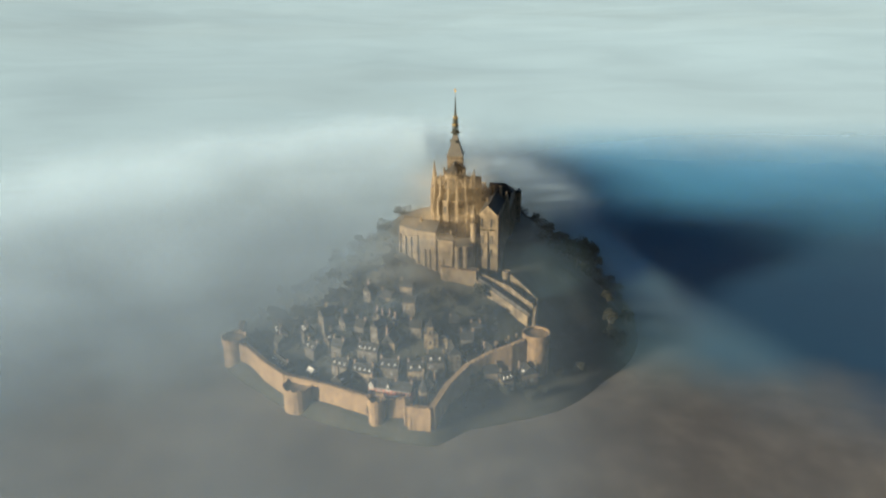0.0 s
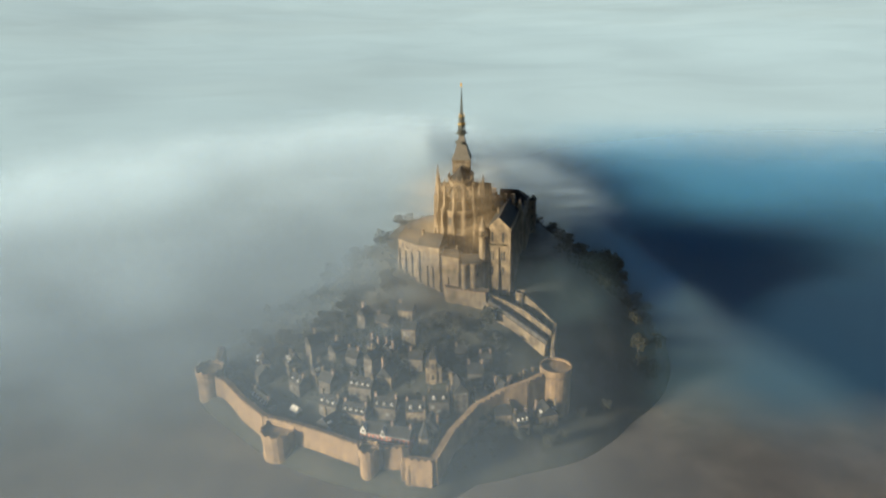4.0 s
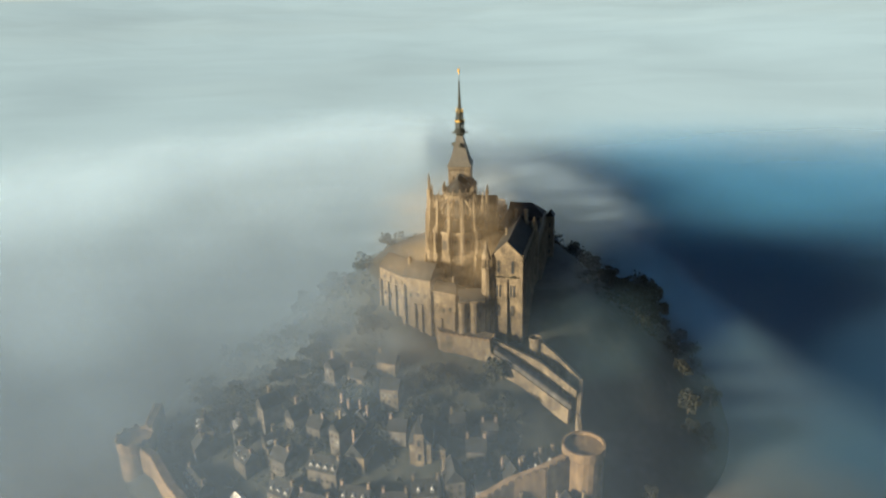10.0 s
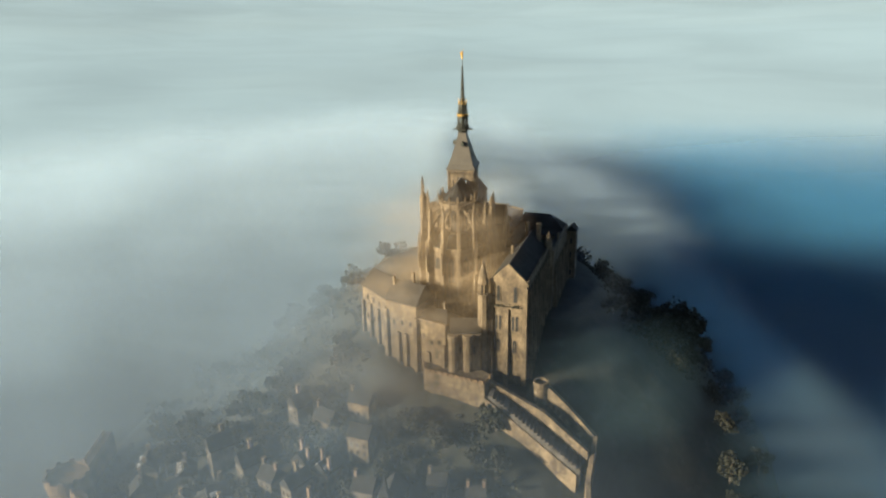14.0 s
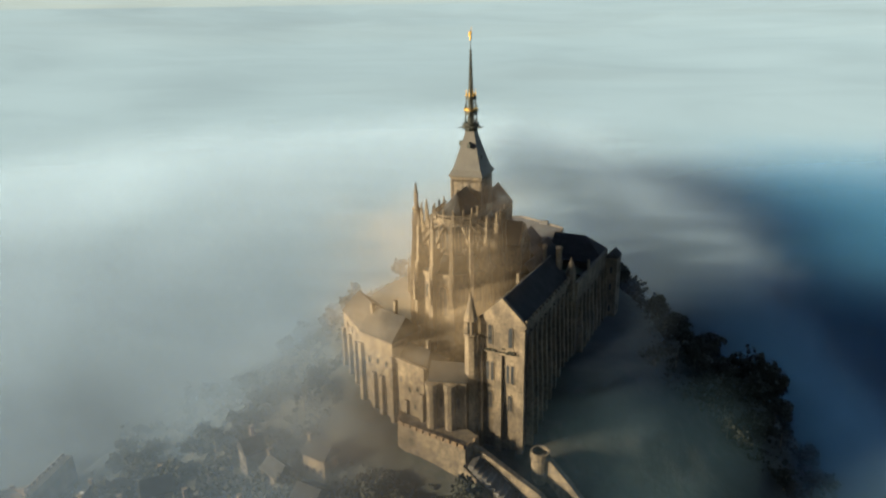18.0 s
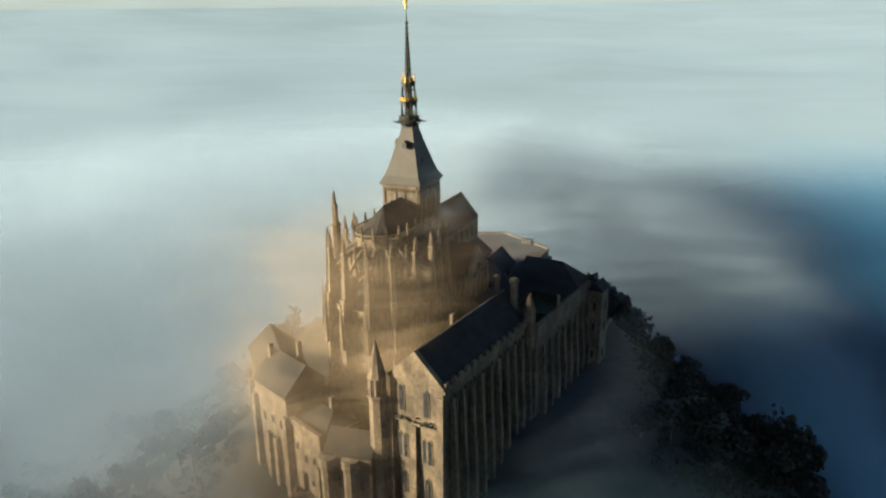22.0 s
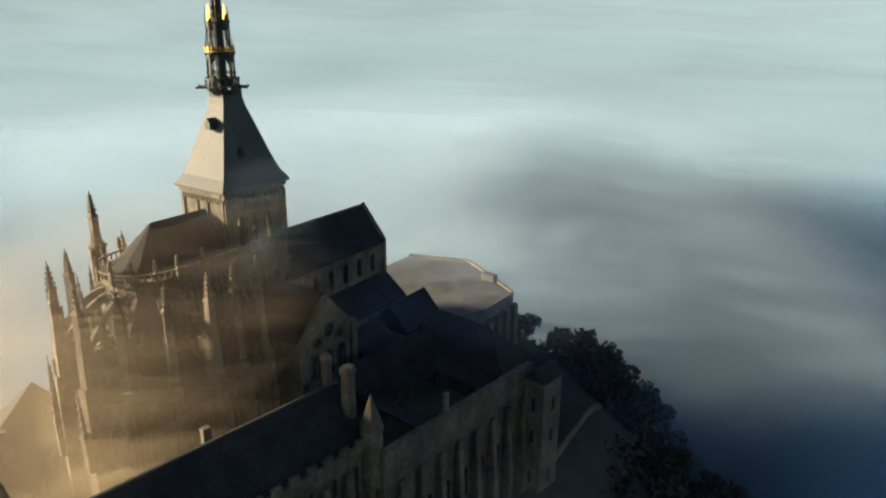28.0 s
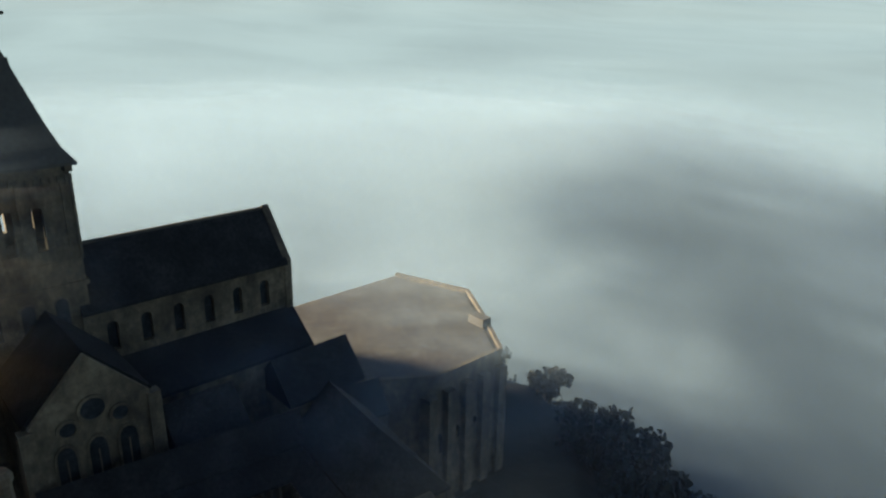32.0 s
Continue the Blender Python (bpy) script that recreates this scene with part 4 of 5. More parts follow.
tow = thing("corner_tower", 40.2, 29.6, 40, -3.5, "square granite corner tower with a small gabled roof", "tower")
part("wall", gable_wall(bmesh.new(), -1.9, 1.9, -2.6, 2.6, 0, 41.6, 43.6), GRANITE, tow)
part("roof", gable(bmesh.new(), -2.1, 2.1, -2.8, 2.8, 41.8, 43.9, thick=0.25), SLATE, tow)
for z in (36, 30, 22):
    window(tow, pose(1.9, 0, z, 0, 0, 90), 0.7, 2.4, 0.3, bars=False)
    window(tow, pose(0, -2.6, z), 0.7, 2.4, 0.3, bars=False)

# small roofs between nave, terrace and cloister
for x, y, w, d, z, ze, zr, tn, nm in ((9.0, 31.0, 8, 11, 70, 82.5, 87.2, 4, "chapter_house"), (14.5, 33.5, 6, 8, 70, 79.8, 83.2, -8, "sacristy"), (13.5, 14.5, 9, 8, 70, 84.5, 88.5, 4, "vestry")):
    t = thing(nm, x, y, z, tn, "low granite outbuilding with a steep slate roof beside the nave", "building")
    part("wall", gable_wall(bmesh.new(), -w / 2, w / 2, -d / 2, d / 2, -6, ze - z, zr - z - 0.2), GRANITE, t)
    part("roof", gable(bmesh.new(), -w / 2 - 0.3, w / 2 + 0.3, -d / 2 - 0.2, d / 2 + 0.2, ze - z, zr - z), SLATE, t)

# abbot's lodging and gatehouse on the sunny side
lod = thing("abbots_lodging", 4.2, -46.4, 40, -17, "tall plain granite lodging with a slate roof, warm in the sun", "building")
part("low_wall", block(bmesh.new(), -11.5, 0, 0, 10, 2, 28), GRANITE, lod)
part("low_parapet", block(bmesh.new(), -11.5, 0.15, -0.2, 0.7, 27.6, 29), GRANITE, lod)
part("low_roof", gable(bmesh.new(), -11.5, 0.2, 0.8, 11, 27.6, 31.5, "x", 0, 3), SLATE, lod)
part("high_wall", gable_wall(bmesh.new(), -24.5, -11.5, -0.5, 11, 0, 33.5, 39.0, "x"), GRANITE, lod)
part("high_roof", gable(bmesh.new(), -24.8, -11.3, -0.8, 11.3, 33.6, 39.4, "x"), SLATE, lod)
for u, z, w, h in ((-2.5, 21, 0.8, 1.6), (-5.5, 20, 0.8, 1.8), (-8.8, 22, 0.7, 1.5), (-3.5, 15, 0.7, 1.4), (-14, 25, 0.9, 2.0), (-17.5, 25, 0.9, 2.0), (-21, 24.5, 0.9, 2.0), (-15.5, 17.5, 0.8, 1.6), (-20, 18, 0.8, 1.6)):
    window(lod, pose(u, 0 if u > -11.5 else -0.5, z), w, h, 0.1, bars=False)
for u, top, out in ((-0.6, 21, 1.2), (-6.8, 17, 1.2), (-11.6, 29, 1.7), (-16.0, 22, 1.9), (-19.2, 22, 1.9), (-24.2, 30, 1.9)):
    part("wall_buttress", block(bmesh.new(), u - 0.65, u + 0.65, -out, 0.4, 0, top, 0.05, 0.4), GRANITE, lod)
for u, v, top in ((-4, 6.5, 34), (-9.5, 9.5, 36), (-18, 8, 42), (-23.6, 4, 41)):
    part("chimney", block(bmesh.new(), u - 0.45, u + 0.45, v - 0.6, v + 0.6, 27, top, 0.06, 0.06), GRANITE, lod)
wing = thing("lodging_wing", -19.2, -39.2, 40, -40, "tall granite wing of the lodging with a slate roof", "building")
part("wall", gable_wall(bmesh.new(), -19, -0.4, 0.6, 12, 0, 32.5, 37.5, "x"), GRANITE, wing)
part("roof", gable(bmesh.new(), -19.3, -0.2, 0.3, 12.3, 32.6, 38, "x"), SLATE, wing)
for i in range(4):
    part("wall_buttress", block(bmesh.new(), -18.4 + i * 5.6, -17.2 + i * 5.6, -0.9, 0.8, 0, 27, 0.05, 0.4), GRANITE, wing)
    for z in (28, 20):
        window(wing, pose(-15.2 + i * 4.4, 0.6, z), 0.9, 2.0, 0.1, bars=False)
gate = thing("gatehouse", 10.5, -45, 44, 14, "granite gatehouse with twin turrets below the church", "building")
part("wall", block(bmesh.new(), -4.5, 5.5, -2.0, 7, 0, 23), GRANITE, gate)
part("roof", gable(bmesh.new(), -4.8, 5.8, -2.3, 7.3, 23, 26.5, "x"), SLATE, gate)
for u in (-3.8, 1.2):
    part("turret", lathe(bmesh.new(), [(1.7, -2), (1.6, 20), (1.9, 20.4), (1.9, 22.4), (0.2, 22.6)], 10, u, -2.2), GRANITE, gate)
for u in (-1.3, 3.4):
    window(gate, pose(u, -2.0, 15), 0.9, 2.6, 0.4, bars=False)


# ---- ramparts ----
ramp_thing = thing("rampart", 0, 0, 0, 0, "old granite town rampart round the foot of the islet", "rampart")
LINE = [(-132, -60, 14), (-121, -92, 15), (-111, -97.5, 15), (-94, -113.5, 15), (-78, -125.5, 15), (-54, -131.5, 15), (-27, -141, 15), (-16, -142, 15), (-7, -141, 15.5), (-4.5, -149, 16), (7.5, -150, 16.5),
        (12.5, -129, 18), (21.6, -113, 22), (33, -105.5, 26), (44, -101, 29), (52, -95, 30.5)]


def straight_wall(a, b, thick, foot, name, parent, mat=ASHLAR):
    """A wall between two (x, y, top) points whose top follows them."""
    pa, pb = Vector(a[:2]), Vector(b[:2])
    t = (pb - pa).normalized()
    s = Vector((-t.y, t.x)) * thick / 2
    bm = bmesh.new()
    q = []
    for p, top in ((pa, a[2]), (pb, b[2])):
        for k in (-1, 1):
            for z in (foot, top):
                f = 1.25 if z == foot else 1.0
                q.append(bm.verts.new((p.x + k * s.x * f, p.y + k * s.y * f, z)))
    for f in ((0, 2, 6, 4), (1, 5, 7, 3), (0, 4, 5, 1), (2, 3, 7, 6), (0, 1, 3, 2), (4, 6, 7, 5)):
        bm.faces.new([q[j] for j in f])
    return part(name, bm, mat, parent)


merlon = None
for a, b in zip(LINE, LINE[1:]):
    straight_wall(a, b, 3.4, -1, "curtain_wall", ramp_thing)
    n = int(math.dist(a[:2], b[:2]) / 2.6)
    d = Vector((b[0] - a[0], b[1] - a[1]))
    out = Vector((d.y, -d.x)).normalized() * 1.35
    for i in range(n):
        f = (i + 0.5) / n
        m = pose(a[0] + d.x * f + out.x, a[1] + d.y * f + out.y, a[2] + (b[2] - a[2]) * f, 0, 0, math.degrees(math.atan2(d.y, d.x)))
        if merlon is None:
            merlon = part("merlon", block(bmesh.new(), -0.85, 0.85, -0.3, 0.3, -0.1, 1.0, 0.04, 0.04), ASHLAR, ramp_thing)
            merlon.matrix_basis = m
        else:
            share("merlon", merlon, m, ramp_thing)
for x, y, r, top, n in ((-124, -90, 7, 17, 20), (-69, -132.5, 7.5, 12.5, 20), (-22, -145, 4.2, 15.5, 16), (57.5, -91, 7.2, 32.2, 24)):
    bm = lathe(bmesh.new(), [(r * 1.06, -1), (r, top - 3.2), (r + 0.55, top - 2.4), (r + 0.55, top + 0.9), (r - 0.3, top + 0.9), (r - 0.3, top - 0.4), (0.5, top - 0.4)], n, x, y)
    part("tower", bm, ASHLAR, ramp_thing, "round rampart tower")
    for k in range(n):
        a = 2 * math.pi * (k + 0.5) / n
        if k % 2 == 0 and top < 30:
            share("merlon", merlon, pose(x + (r + 0.2) * math.cos(a), y + (r + 0.2) * math.sin(a), top + 0.9, 0, 0, math.degrees(a) + 90), ramp_thing)
for i in range(5):   # ribs on the sharp bastion
    part("bastion_rib", block(bmesh.new(), -3.5 + i * 2.4, -2.7 + i * 2.4, -151.6, -150.5, 1, 13.5, 0.05, 0.3), ASHLAR, ramp_thing)

climb = thing("stair_wall", 0, 0, 0, 0, "stepped granite walls climbing from the rampart to the abbey", "wall")
for a, b, foot in (((57, -84.5, 29), (55.5, -68, 31), 8), ((55.5, -68, 31), (56.6, -52.7, 37.3), 14), ((56.6, -52.7, 37.3), (47, -48.5, 45), 18), ((47, -48.5, 45), (38.5, -45.5, 51), 26),
                   ((20, -56, 49), (34, -60, 41), 24), ((34, -60, 41), (52, -66, 31), 14), ((20, -50, 52), (40, -54.5, 45), 30), ((40, -54.5, 45), (55, -60, 36), 20)):
    straight_wall(a, b, 1.5, foot, "wall_run", climb, GRANITE)
steps = thing("great_stair", 0, 0, 0, 0, "broad worn stone stair below the abbey", "stair")
for i in range(24):
    f = i / 23
    x, y, z = 22 + 30 * f, -53.5 - 9.5 * f, 49.5 - 16.5 * f
    part("step", block(bmesh.new(), x - 0.8, x + 0.8, y - 3, y + 3, z - 6, z), PAVING, steps)
post = thing("watch_turret", 37.4, -45.9, 30, 0, "small round granite watch turret", "turret")
part("wall", lathe(bmesh.new(), [(2.6, 0), (2.3, 19), (2.6, 19.6), (2.6, 21.4), (2.1, 21.4), (2.1, 20.4), (0.3, 20.4)], 16), GRANITE, post)
barb = thing("barbican", 0, 0, 34, 0, "crenellated granite barbican before the abbey gate", "fortification")
bp = [(-4.4, -44.5), (-2.4, -50.2), (19.5, -54.4), (21, -48), (14, -44)]
part("wall", prism(bmesh.new(), bp, 0, 18.6, 0.8), GRANITE, barb)
for (xa, ya), (xb, yb) in zip(bp[:3], bp[1:4]):
    n = int(math.dist((xa, ya), (xb, yb)) / 2.2)
    for i in range(n):
        f = (i + 0.5) / n
        o = share("merlon", merlon, pose(xa + (xb - xa) * f, ya + (yb - ya) * f, 18.6, 0, 0, math.degrees(math.atan2(yb - ya, xb - xa))), barb)
        o.data = merlon.data

garden = thing("garden_wall", 0, 0, 0, 0, "low granite garden wall along the edge of the dark slope", "wall")
run = [(39.6 - 4.6 * k / 6, 35 + 32 * k / 6) for k in range(7)]
for (xa, ya), (xb, yb) in zip(run, run[1:]):
    straight_wall((xa, ya, height(xa, ya) + 1.3), (xb, yb, height(xb, yb) + 1.3), 0.5, 48, "wall_run", garden, GRANITE)

# ---- the little town ----
q = rng(11)


def house(x, y, w, d, eave, rise, turn, mat=RENDERED, front_gable=False, chimneys=2, dormers=0, label="", foot=None):
    """A small town house: walls, slate roof, chimneys, dormers, windows on its open side."""
    z = (height(x, y) if foot is None else foot)
    h = thing("house", x, y, z, turn, label or "narrow old town house of pale stone with a steep slate roof", "house", "houses of the little town")
    along = "y" if front_gable else "x"
    part("wall", gable_wall(bmesh.new(), -w / 2, w / 2, -d / 2, d / 2, -6, eave, eave + rise - 0.25, along), mat, h)
    part("roof", gable(bmesh.new(), -w / 2 - 0.3, w / 2 + 0.3, -d / 2 - 0.3, d / 2 + 0.3, eave - 0.1, eave + rise, along, thick=0.25), SLATE, h)
    for k in range(chimneys):
        u = (-w / 2 + 0.5) if k == 0 else (w / 2 - 0.5)
        v = 0 if not front_gable else (-1) ** k * d * 0.2
        bm = block(bmesh.new(), u - 0.45, u + 0.45, v - 0.6, v + 0.6, eave, eave + rise + 1.6, 0.04, 0.04)
        c = part("chimney", bm, BRICKCH if q.random() < 0.4 else GRANITE, h)
        part("chimney_cap", block(bmesh.new(), u - 0.55, u + 0.55, v - 0.7, v + 0.7, eave + rise + 1.6, eave + rise + 1.85), GRANITE, c)
    for k in range(dormers):
        u = (k + 0.5) / dormers * w - w / 2
        bm = gable_wall(bmesh.new(), u - 0.6, u + 0.6, -d / 2 + 0.5, -d / 2 + 2.8, eave + 0.2, eave + 1.7, eave + 2.4)
        o = part("dormer", bm, WHITE, h, "white-painted dormer")
        part("dormer_pane", block(bmesh.new(), u - 0.35, u + 0.35, -d / 2 + 0.46, -d / 2 + 0.6, eave + 0.7, eave + 1.6), DARKGLASS, o)
    cols = max(2, int(w / 2.4))
    rows = max(1, int((eave - 0.8) / 2.7))
    for r in range(rows):
        for c in range(cols):
            u = (c + 0.5) / cols * (w - 0.6) - (w - 0.6) / 2
            fr = part("window", block(bmesh.new(), u - 0.55, u + 0.55, -d / 2 - 0.08, -d / 2 + 0.1, 0.9 + r * 2.7, 2.5 + r * 2.7), WHITE if q.random() < 0.12 else GRANITE, h)
            part("pane", block(bmesh.new(), u - 0.4, u + 0.4, -d / 2 - 0.11, -d / 2 + 0.05, 1.03 + r * 2.7, 2.37 + r * 2.7), DARKGLASS, fr)
    if front_gable:
        fr = part("window", block(bmesh.new(), -0.45, 0.45, -d / 2 - 0.08, -d / 2 + 0.1, eave + 0.5, eave + 1.9), GRANITE, h)
        part("pane", block(bmesh.new(), -0.3, 0.3, -d / 2 - 0.11, -d / 2 + 0.05, eave + 0.63, eave + 1.78), DARKGLASS, fr)
    return h


TAKEN = []


def keep(x, y, r):
    TAKEN.append((x, y, r))


for x, y, w, d, e, rise, tn, mat, fg, ch, do in (
        (12.0, -104.5, 7.0, 9.5, 9.5, 4.6, 20, RENDERED, True, 1, 0), (3.0, -109.5, 9.5, 8.0, 7.0, 4.0, 12, RENDERED, False, 2, 2), (-7.5, -112.5, 9.0, 8.0, 5.5, 4.0, 8, GRANITE, False, 2, 2),
        (22.0, -101.5, 6.5, 6.5, 5.0, 3.0, 28, WHITE, False, 2, 0), (32.0, -96.5, 6.5, 8.0, 7.0, 4.2, 30, RENDERED, True, 2, 0), (38.3, -93.0, 6.0, 8.0, 7.0, 3.8, 32, RENDERED, False, 2, 2),
        (44.3, -89.8, 6.0, 8.0, 8.0, 4.2, 32, RENDERED, False, 2, 1), (-25.0, -95.5, 7.5, 10.0, 6.0, 4.6, -8, GRANITE, True, 1, 0), (-33.5, -90.0, 5.0, 9.0, 10.0, 3.0, -25, RENDERED, True, 1, 0),
        (-36.0, -103.0, 12.0, 7.5, 6.0, 4.0, -10, RENDERED, False, 2, 4), (-22.0, -112.0, 11.0, 7.5, 5.5, 4.0, -4, RENDERED, False, 2, 3), (-36.0, -115.5, 12.0, 7.0, 5.0, 4.0, -12, GRANITE, False, 2, 4),
        (-88.0, -105.5, 15.0, 7.0, 4.5, 3.4, -40, RENDERED, False, 2, 5), (-55.5, -97.0, 8.0, 7.0, 6.0, 3.8, -25, RENDERED, False, 2, 0), (-50.0, -111.0, 10.0, 7.0, 5.0, 3.8, -18, RENDERED, False, 2, 3),
        (-18.0, -72.0, 7.5, 7.0, 7.5, 3.0, -5, GRANITE, False, 0, 0), (-55.0, -81.5, 6.0, 8.0, 8.0, 4.0, -35, RENDERED, True, 1, 0), (-69.0, -77.0, 5.5, 8.5, 10.0, 4.2, -40, RENDERED, True, 1, 0),
        (-35.0, -80.0, 6.0, 7.0, 7.5, 3.6, -15, RENDERED, True, 2, 0), (10.0, -80.0, 6.0, 5.5, 5.0, 3.0, 6, RENDERED, False, 1, 0), (22.0, -79.0, 6.0, 5.0, 4.0, 2.6, 10, RENDERED, False, 2, 0),
        (-33.0, -66.0, 8.0, 6.0, 6.0, 3.2, -20, GRANITE, False, 1, 0), (-45.0, -62.0, 6.0, 6.5, 7.0, 3.4, -30, RENDERED, True, 1, 0), (-22.0, -60.5, 8.0, 6.0, 6.0, 3.0, -8, GRANITE, False, 1, 0),
        (-72.0, -95.0, 9.0, 7.0, 5.5, 3.8, -35, RENDERED, False, 2, 2), (-12.0, -86.0, 7.0, 6.5, 6.0, 3.6, -2, RENDERED, False, 1, 0), (-44.5, -86.5, 6.5, 6.5, 6.5, 3.8, -20, RENDERED, False, 2, 0)):
    house(x, y, w, d, e, rise, tn, mat, fg, ch, do)
    keep(x, y, max(w, d) * 0.62)

# the inn row with its red fronts and white gables
inn = thing("inn_row", -16.5, -129.0, height(-16.5, -127), -9, "long inn with red fronts, white trim and a white dormer gable", "inn")
part("wall", gable_wall(bmesh.new(), -13, 11, -4, 4, -6, 6.0, 9.6, "x"), RED, inn)
part("roof", gable(bmesh.new(), -13.3, 11.3, -4.3, 4.3, 5.9, 9.9, "x", thick=0.25), SLATE, inn)
for u, w in ((-11.2, 2.6), (-1.5, 1.8)):
    part("dormer_gable", gable_wall(bmesh.new(), u - w / 2, u + w / 2, -4.5, -1, 5.5, 7.4, 9.6), WHITE, inn, "white timber gable")
    part("pane", block(bmesh.new(), u - 0.5, u + 0.5, -4.6, -4.4, 6.2, 7.6), DARKGLASS, inn)
for z in (2.6, 5.7):
    part("white_band", block(bmesh.new(), -13.05, 11.05, -4.25, -3.9, z, z + 0.45), WHITE, inn, "white painted fascia")
for r in range(2):
    for i in range(11):
        u = -11.8 + i * 2.15
        fr = part("window", block(bmesh.new(), u - 0.65, u + 0.65, -4.1, -3.9, 0.7 + r * 3.0, 2.2 + r * 3.0), WHITE, inn)
        part("pane", block(bmesh.new(), u - 0.45, u + 0.45, -4.14, -3.95, 0.85 + r * 3.0, 2.05 + r * 3.0), DARKGLASS, fr)
for u in (-12.4, 1.5, 10.4):
    part("chimney", block(bmesh.new(), u - 0.5, u + 0.5, -0.6, 0.6, 7, 11.8, 0.04, 0.04), BRICKCH, inn)
keep(-16.5, -127, 14)
hut = thing("market_hut", -68, -112, height(-68, -112), -35, "small hut with a bright white roof behind the rampart", "hut")
part("wall", block(bmesh.new(), -2.4, 2.4, -1.8, 1.8, -4, 3.2), RENDERED, hut)
part("roof", gable(bmesh.new(), -2.7, 2.7, -2.1, 2.1, 3.2, 5.0, "x"), WHITE, hut, "white roof")
keep(-68, -112, 4)

parish = thing("parish_church", -2.0, -92.0, height(-2, -92), 6, "small granite parish church with a pointed bell turret", "church")
part("wall", gable_wall(bmesh.new(), -4, 4, -4, 9, -6, 8, 12), GRANITE, parish)
part("roof", gable(bmesh.new(), -4.3, 4.3, -4.2, 9.2, 8, 12.3), SLATE, parish)
part("side_chapel", gable_wall(bmesh.new(), 4, 9, -2, 4, -6, 4.5, 7), GRANITE, parish)
part("chapel_roof", gable(bmesh.new(), 3.9, 9.2, -2.2, 4.2, 4.5, 7.2), SLATE, parish)
part("bell_turret", block(bmesh.new(), -2.2, 1.4, -4.6, -1.0, -6, 12.5), GRANITE, parish)
part("bell_roof", lathe(bmesh.new(), [(2.7, 12.4), (1.2, 15), (0.05, 20.5)], 4, -0.4, -2.8, math.pi / 4), SLATE, parish)
window(parish, pose(-0.4, -4.6, 7), 0.9, 3.0, 0.5, bars=False)
window(parish, pose(-0.4, -4.6, 1), 1.1, 3.0, 0.5, bars=False)
keep(0, -90, 11)
chapel_tower = thing("spired_turret", 0.5, -131.5, 8, 10, "slate-roofed pointed turret behind the rampart", "turret")
part("wall", lathe(bmesh.new(), [(3.0, -6), (2.9, 7.5)], 6), GRANITE, chapel_tower)
part("roof", lathe(bmesh.new(), [(3.3, 7.4), (1.6, 11.5), (0.06, 16.5)], 6), SLATE, chapel_tower)
keep(0.5, -131, 5)

for k in range(420):
    a = radians(q.uniform(-170, -52))
    x0, y0 = math.cos(a), math.sin(a)
    s = q.uniform(0.1, 0.62)
    r = rim(a) * (1 - s * 0.72) - 5
    x, y = MID.x + r * x0, MID.y + r * y0
    w = q.uniform(6, 10)
    if any(math.hypot(x - tx, y - ty) < tr + w * 0.62 for tx, ty, tr in TAKEN) or y > -78 and x < -48 or y > -60 or math.hypot(x - 34, y + 66) < 24 or (x > 8 and y < -112) or r > rim(a) - 9:
        continue
    keep(x, y, w * 0.6)
    house(x, y, w, q.uniform(6.5, 8.5), q.uniform(4.5, 7.5), q.uniform(3.2, 4.4), math.degrees(a) + 90 + q.uniform(-8, 8), q.choice((RENDERED, RENDERED, GRANITE)), q.random() < 0.3, q.choice((1, 2, 2)), q.choice((0, 0, 2, 3)))
    if len(TAKEN) > 56:
        break

# ---- trees ----
def tree_kind(seed, tall, wide, leaves, label):
    g = rng(seed)
    t = thing("tree", 0, 0, -50, 0, label, "tree", "woods on the slopes")
    bm = bmesh.new()
    lathe(bm, [(0.32, -1.5), (0.24, tall * 0.35), (0.12, tall * 0.7), (0.03, tall * 0.92)], 6)
    limbs = []
    for k in range(9):
        a, z, ln = g.uniform(0, 6.28), tall * g.uniform(0.25, 0.65), wide * g.uniform(0.5, 0.95)
        tip = Vector((math.cos(a) * ln, math.sin(a) * ln, z + ln * g.uniform(0.4, 0.9)))
        limbs.append(tip)
        root = Vector((0, 0, z))
        side = Vector((-math.sin(a), math.cos(a), 0)) * 0.1
        q4 = [bm.verts.new(p) for p in (root + side, root - side, root + Vector((0, 0, 0.2)), tip)]
        bm.faces.new((q4[0], q4[1], q4[3])), bm.faces.new((q4[1], q4[2], q4[3])), bm.faces.new((q4[2], q4[0], q4[3])), bm.faces.new((q4[0], q4[2], q4[1]))
    part("trunk", bm, BARK, t)
    bm = bmesh.new()
    lumps = [(Vector((0, 0, tall * 0.75)), wide * 0.6)] + [(p, wide * g.uniform(0.3, 0.5)) for p in limbs]
    for k in range(leaves):
        c, r = g.choice(lumps)
        v = Vector((g.gauss(0, 1), g.gauss(0, 1), g.gauss(0, 0.8)))
        p = c + v.normalized() * r * g.uniform(0.5, 1.05)
        e = Euler((g.uniform(0, 6), g.uniform(0, 6), g.uniform(0, 6))).to_matrix()
        w = g.uniform(0.25, 0.5)
        vs = [bm.verts.new(p + e @ Vector(o)) for o in ((-w, -w * 0.7, 0), (w, -w * 0.6, 0.1), (w * 0.7, w, 0), (-w * 0.8, w * 0.8, -0.1))]
        bm.faces.new(vs)
    me_part = bpy.data.meshes.new("crown")
    bm.to_mesh(me_part)
    bm.free()
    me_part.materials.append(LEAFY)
    o = new("crown", me_part)
    o.parent = t
    return t


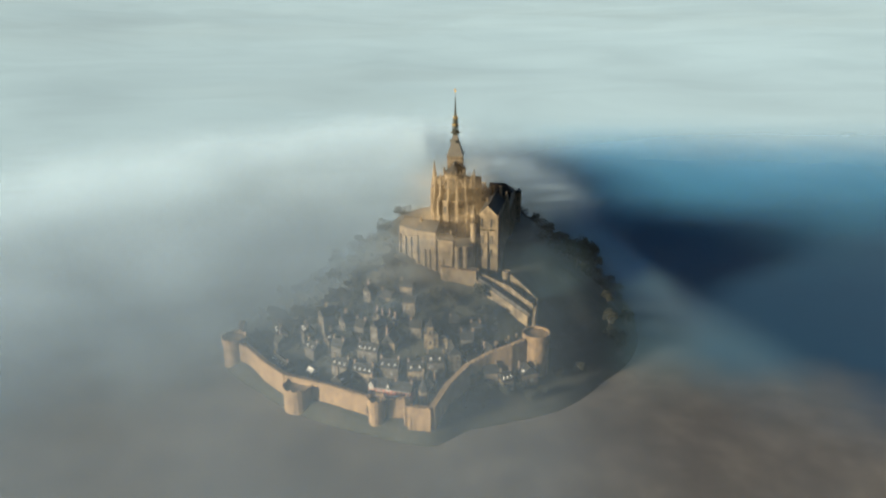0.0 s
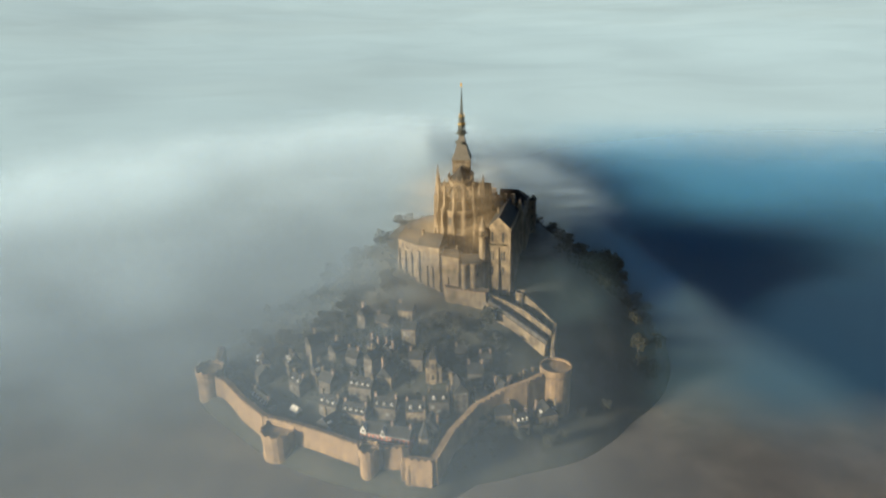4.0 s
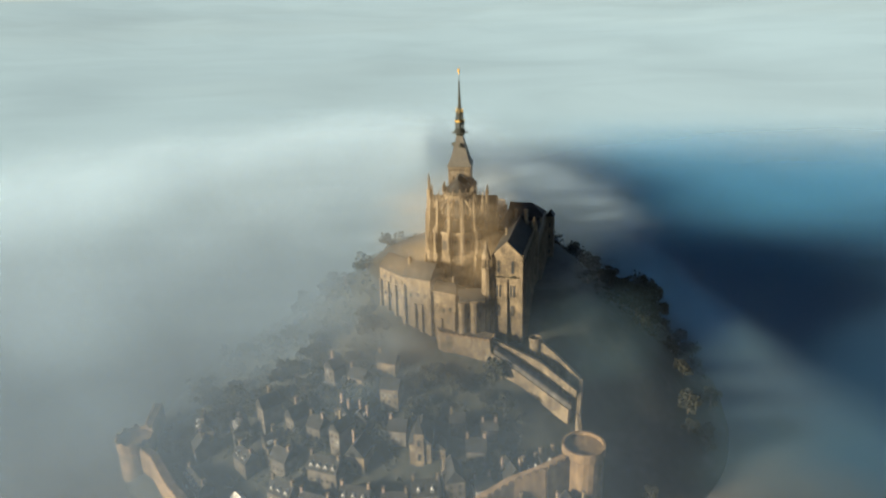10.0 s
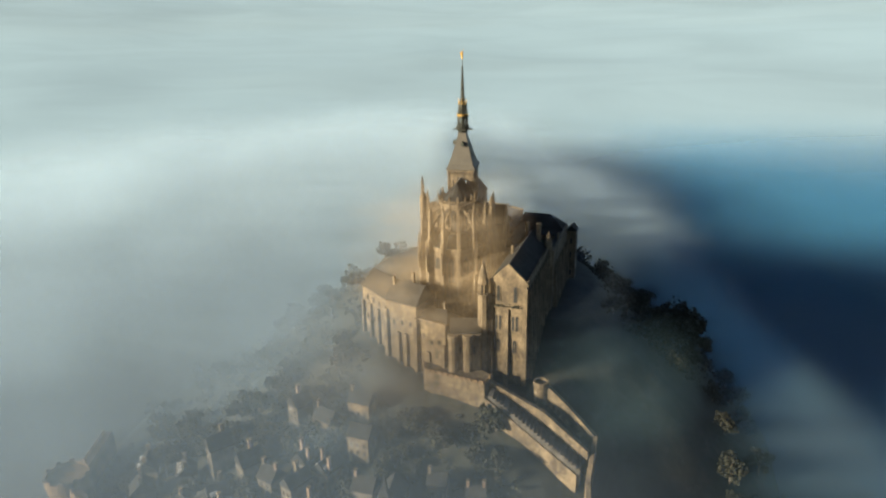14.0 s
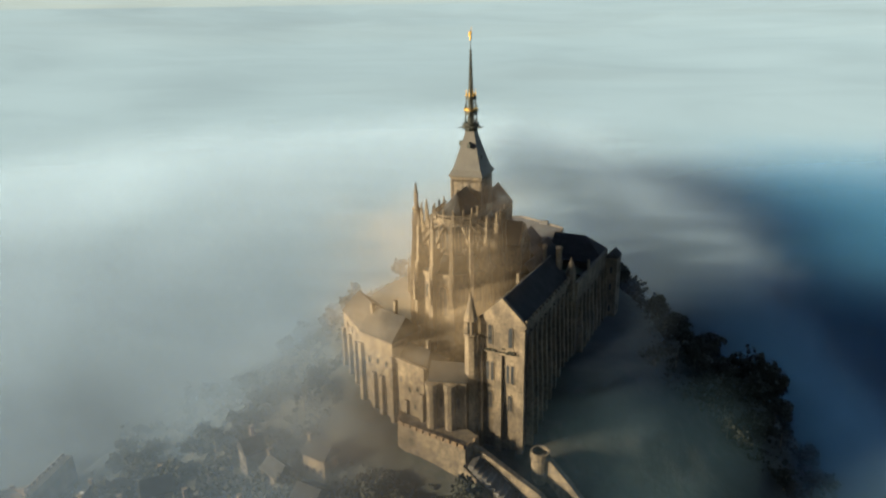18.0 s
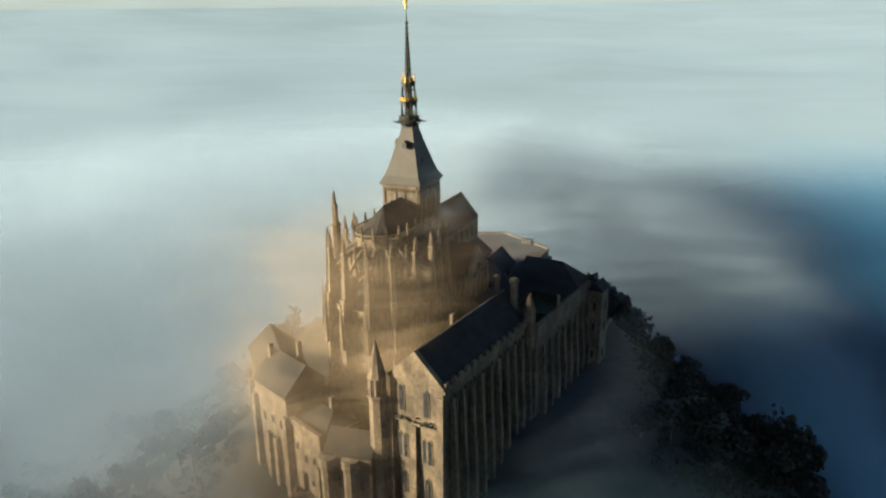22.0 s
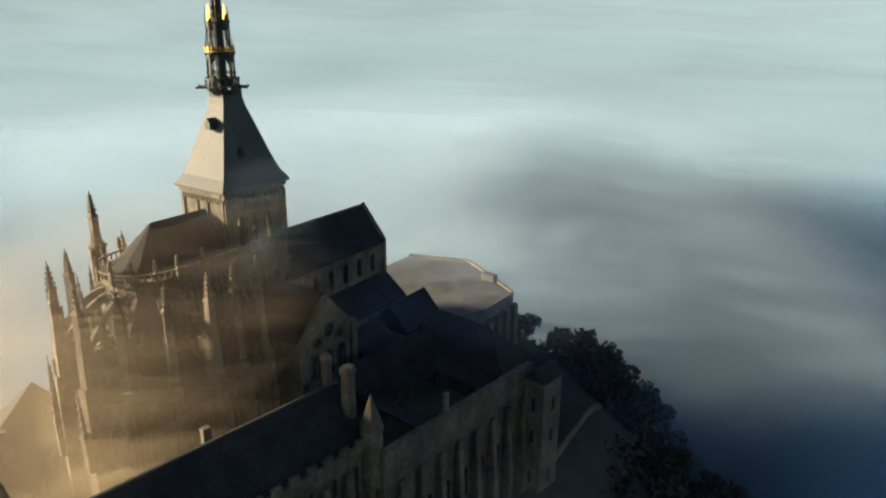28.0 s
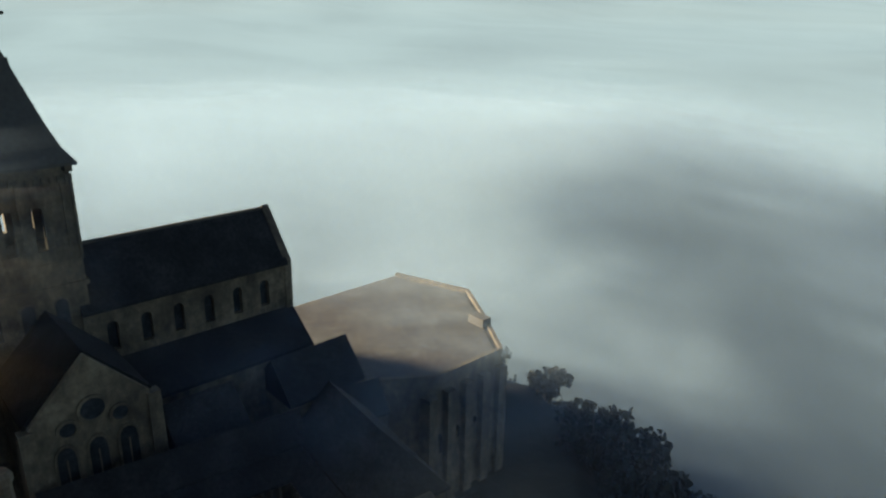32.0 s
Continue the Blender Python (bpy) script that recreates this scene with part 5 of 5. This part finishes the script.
kinds = [tree_kind(1, 8.5, 3.4, 620, "dark evergreen tree on the wooded slope"), tree_kind(2, 6.5, 3.2, 520, "low bushy tree on the wooded slope"), tree_kind(3, 10, 2.8, 90, "almost bare winter tree on the rock")]
g = rng(77)
count = 0
placed = []
spots = [(33 + g.uniform(-10, 10), 84 + g.uniform(-12, 8), 0) for k in range(22)] + [(90 + g.uniform(-4, 4), 58 + g.uniform(-4, 4), 0) for k in range(9)] + \
        [(g.uniform(24, 44), g.uniform(66, 80), 2) for k in range(5)] + [(g.uniform(-112, 34), g.uniform(-118, -54), g.choice((0, 1, 1))) for k in range(150)] + [(g.uniform(26, 62), g.uniform(-120, -110), 1) for k in range(12)]
while len(spots) < 900:
    a = radians(g.uniform(-48, 130) if g.random() < 0.72 else g.uniform(130, 312))
    s = g.uniform(0.02, 0.96)
    r = rim(a) * (1 - s) + tops(a)[0] * s
    spots.append((MID.x + r * math.cos(a), MID.y + r * math.sin(a), g.choice((0, 1, 1, 2) if a > 0.3 else (0, 1, 1))))
for x, y, kind in spots:
    if any(math.hypot(x - tx, y - ty) < tr + 0.6 for tx, ty, tr in TAKEN) or (-26 < x < 44 and -57 < y < 74) or math.hypot(x - 40, y + 57) < 15 or (36 < x < 96 and -84 < y < 0) or (x < -100 and y < -90):
        continue
    z = height(x, y)
    if z < 3.5 or (y < -100 and x < 14):
        continue
    s = g.uniform(0.75, 1.25) * (1.75 if math.hypot(x - 90, y - 58) < 7 else 1.4 if math.hypot(x - 33, y - 84) < 17 else 1.0)
    count += 1
    if count > 292:
        break
    t = copy_thing(kinds[kind], pose(x, y, z - 0.3, 0, 0, g.uniform(0, 360)))
    t.scale = (s, s, s * g.uniform(0.85, 1.1))
for t in kinds:   # the first of each kind stands in the woods too
    x, y = (70 + 6 * kinds.index(t), 18 - 9 * kinds.index(t))
    t.matrix_basis = pose(x, y, height(x, y) - 0.3)


# low scrub over all the slopes, too small to pick apart
g = rng(5)
pts, quads = [], []
for k in range(3400):
    a = radians(g.uniform(-180, 180))
    s = g.uniform(0.03, 0.98)
    r = rim(a) * (1 - s) + tops(a)[0] * s
    x, y = MID.x + r * math.cos(a), MID.y + r * math.sin(a)
    if any(math.hypot(x - tx, y - ty) < tr for tx, ty, tr in TAKEN) or (-26 < x < 44 and -57 < y < 74) or math.hypot(x - 40, y + 57) < 15 or (y < -104 and x < 14) or (x > 34 and y < 0):
        continue
    z, big = height(x, y), g.uniform(0.8, 2.0)
    for j in range(12):
        p = Vector((x, y, z)) + Vector((g.gauss(0, 0.7), g.gauss(0, 0.7), abs(g.gauss(0, 0.5)))) * big
        e = Euler((g.uniform(0, 6), g.uniform(0, 6), g.uniform(0, 6))).to_matrix()
        w = g.uniform(0.3, 0.6)
        n = len(pts)
        pts += [p + e @ Vector(o) for o in ((-w, -w * 0.7, 0), (w, -w * 0.6, 0.1), (w * 0.7, w, 0), (-w * 0.8, w * 0.8, -0.1))]
        quads.append((n, n + 1, n + 2, n + 3))
me = bpy.data.meshes.new("scrub")
me.from_pydata(pts, [], quads)
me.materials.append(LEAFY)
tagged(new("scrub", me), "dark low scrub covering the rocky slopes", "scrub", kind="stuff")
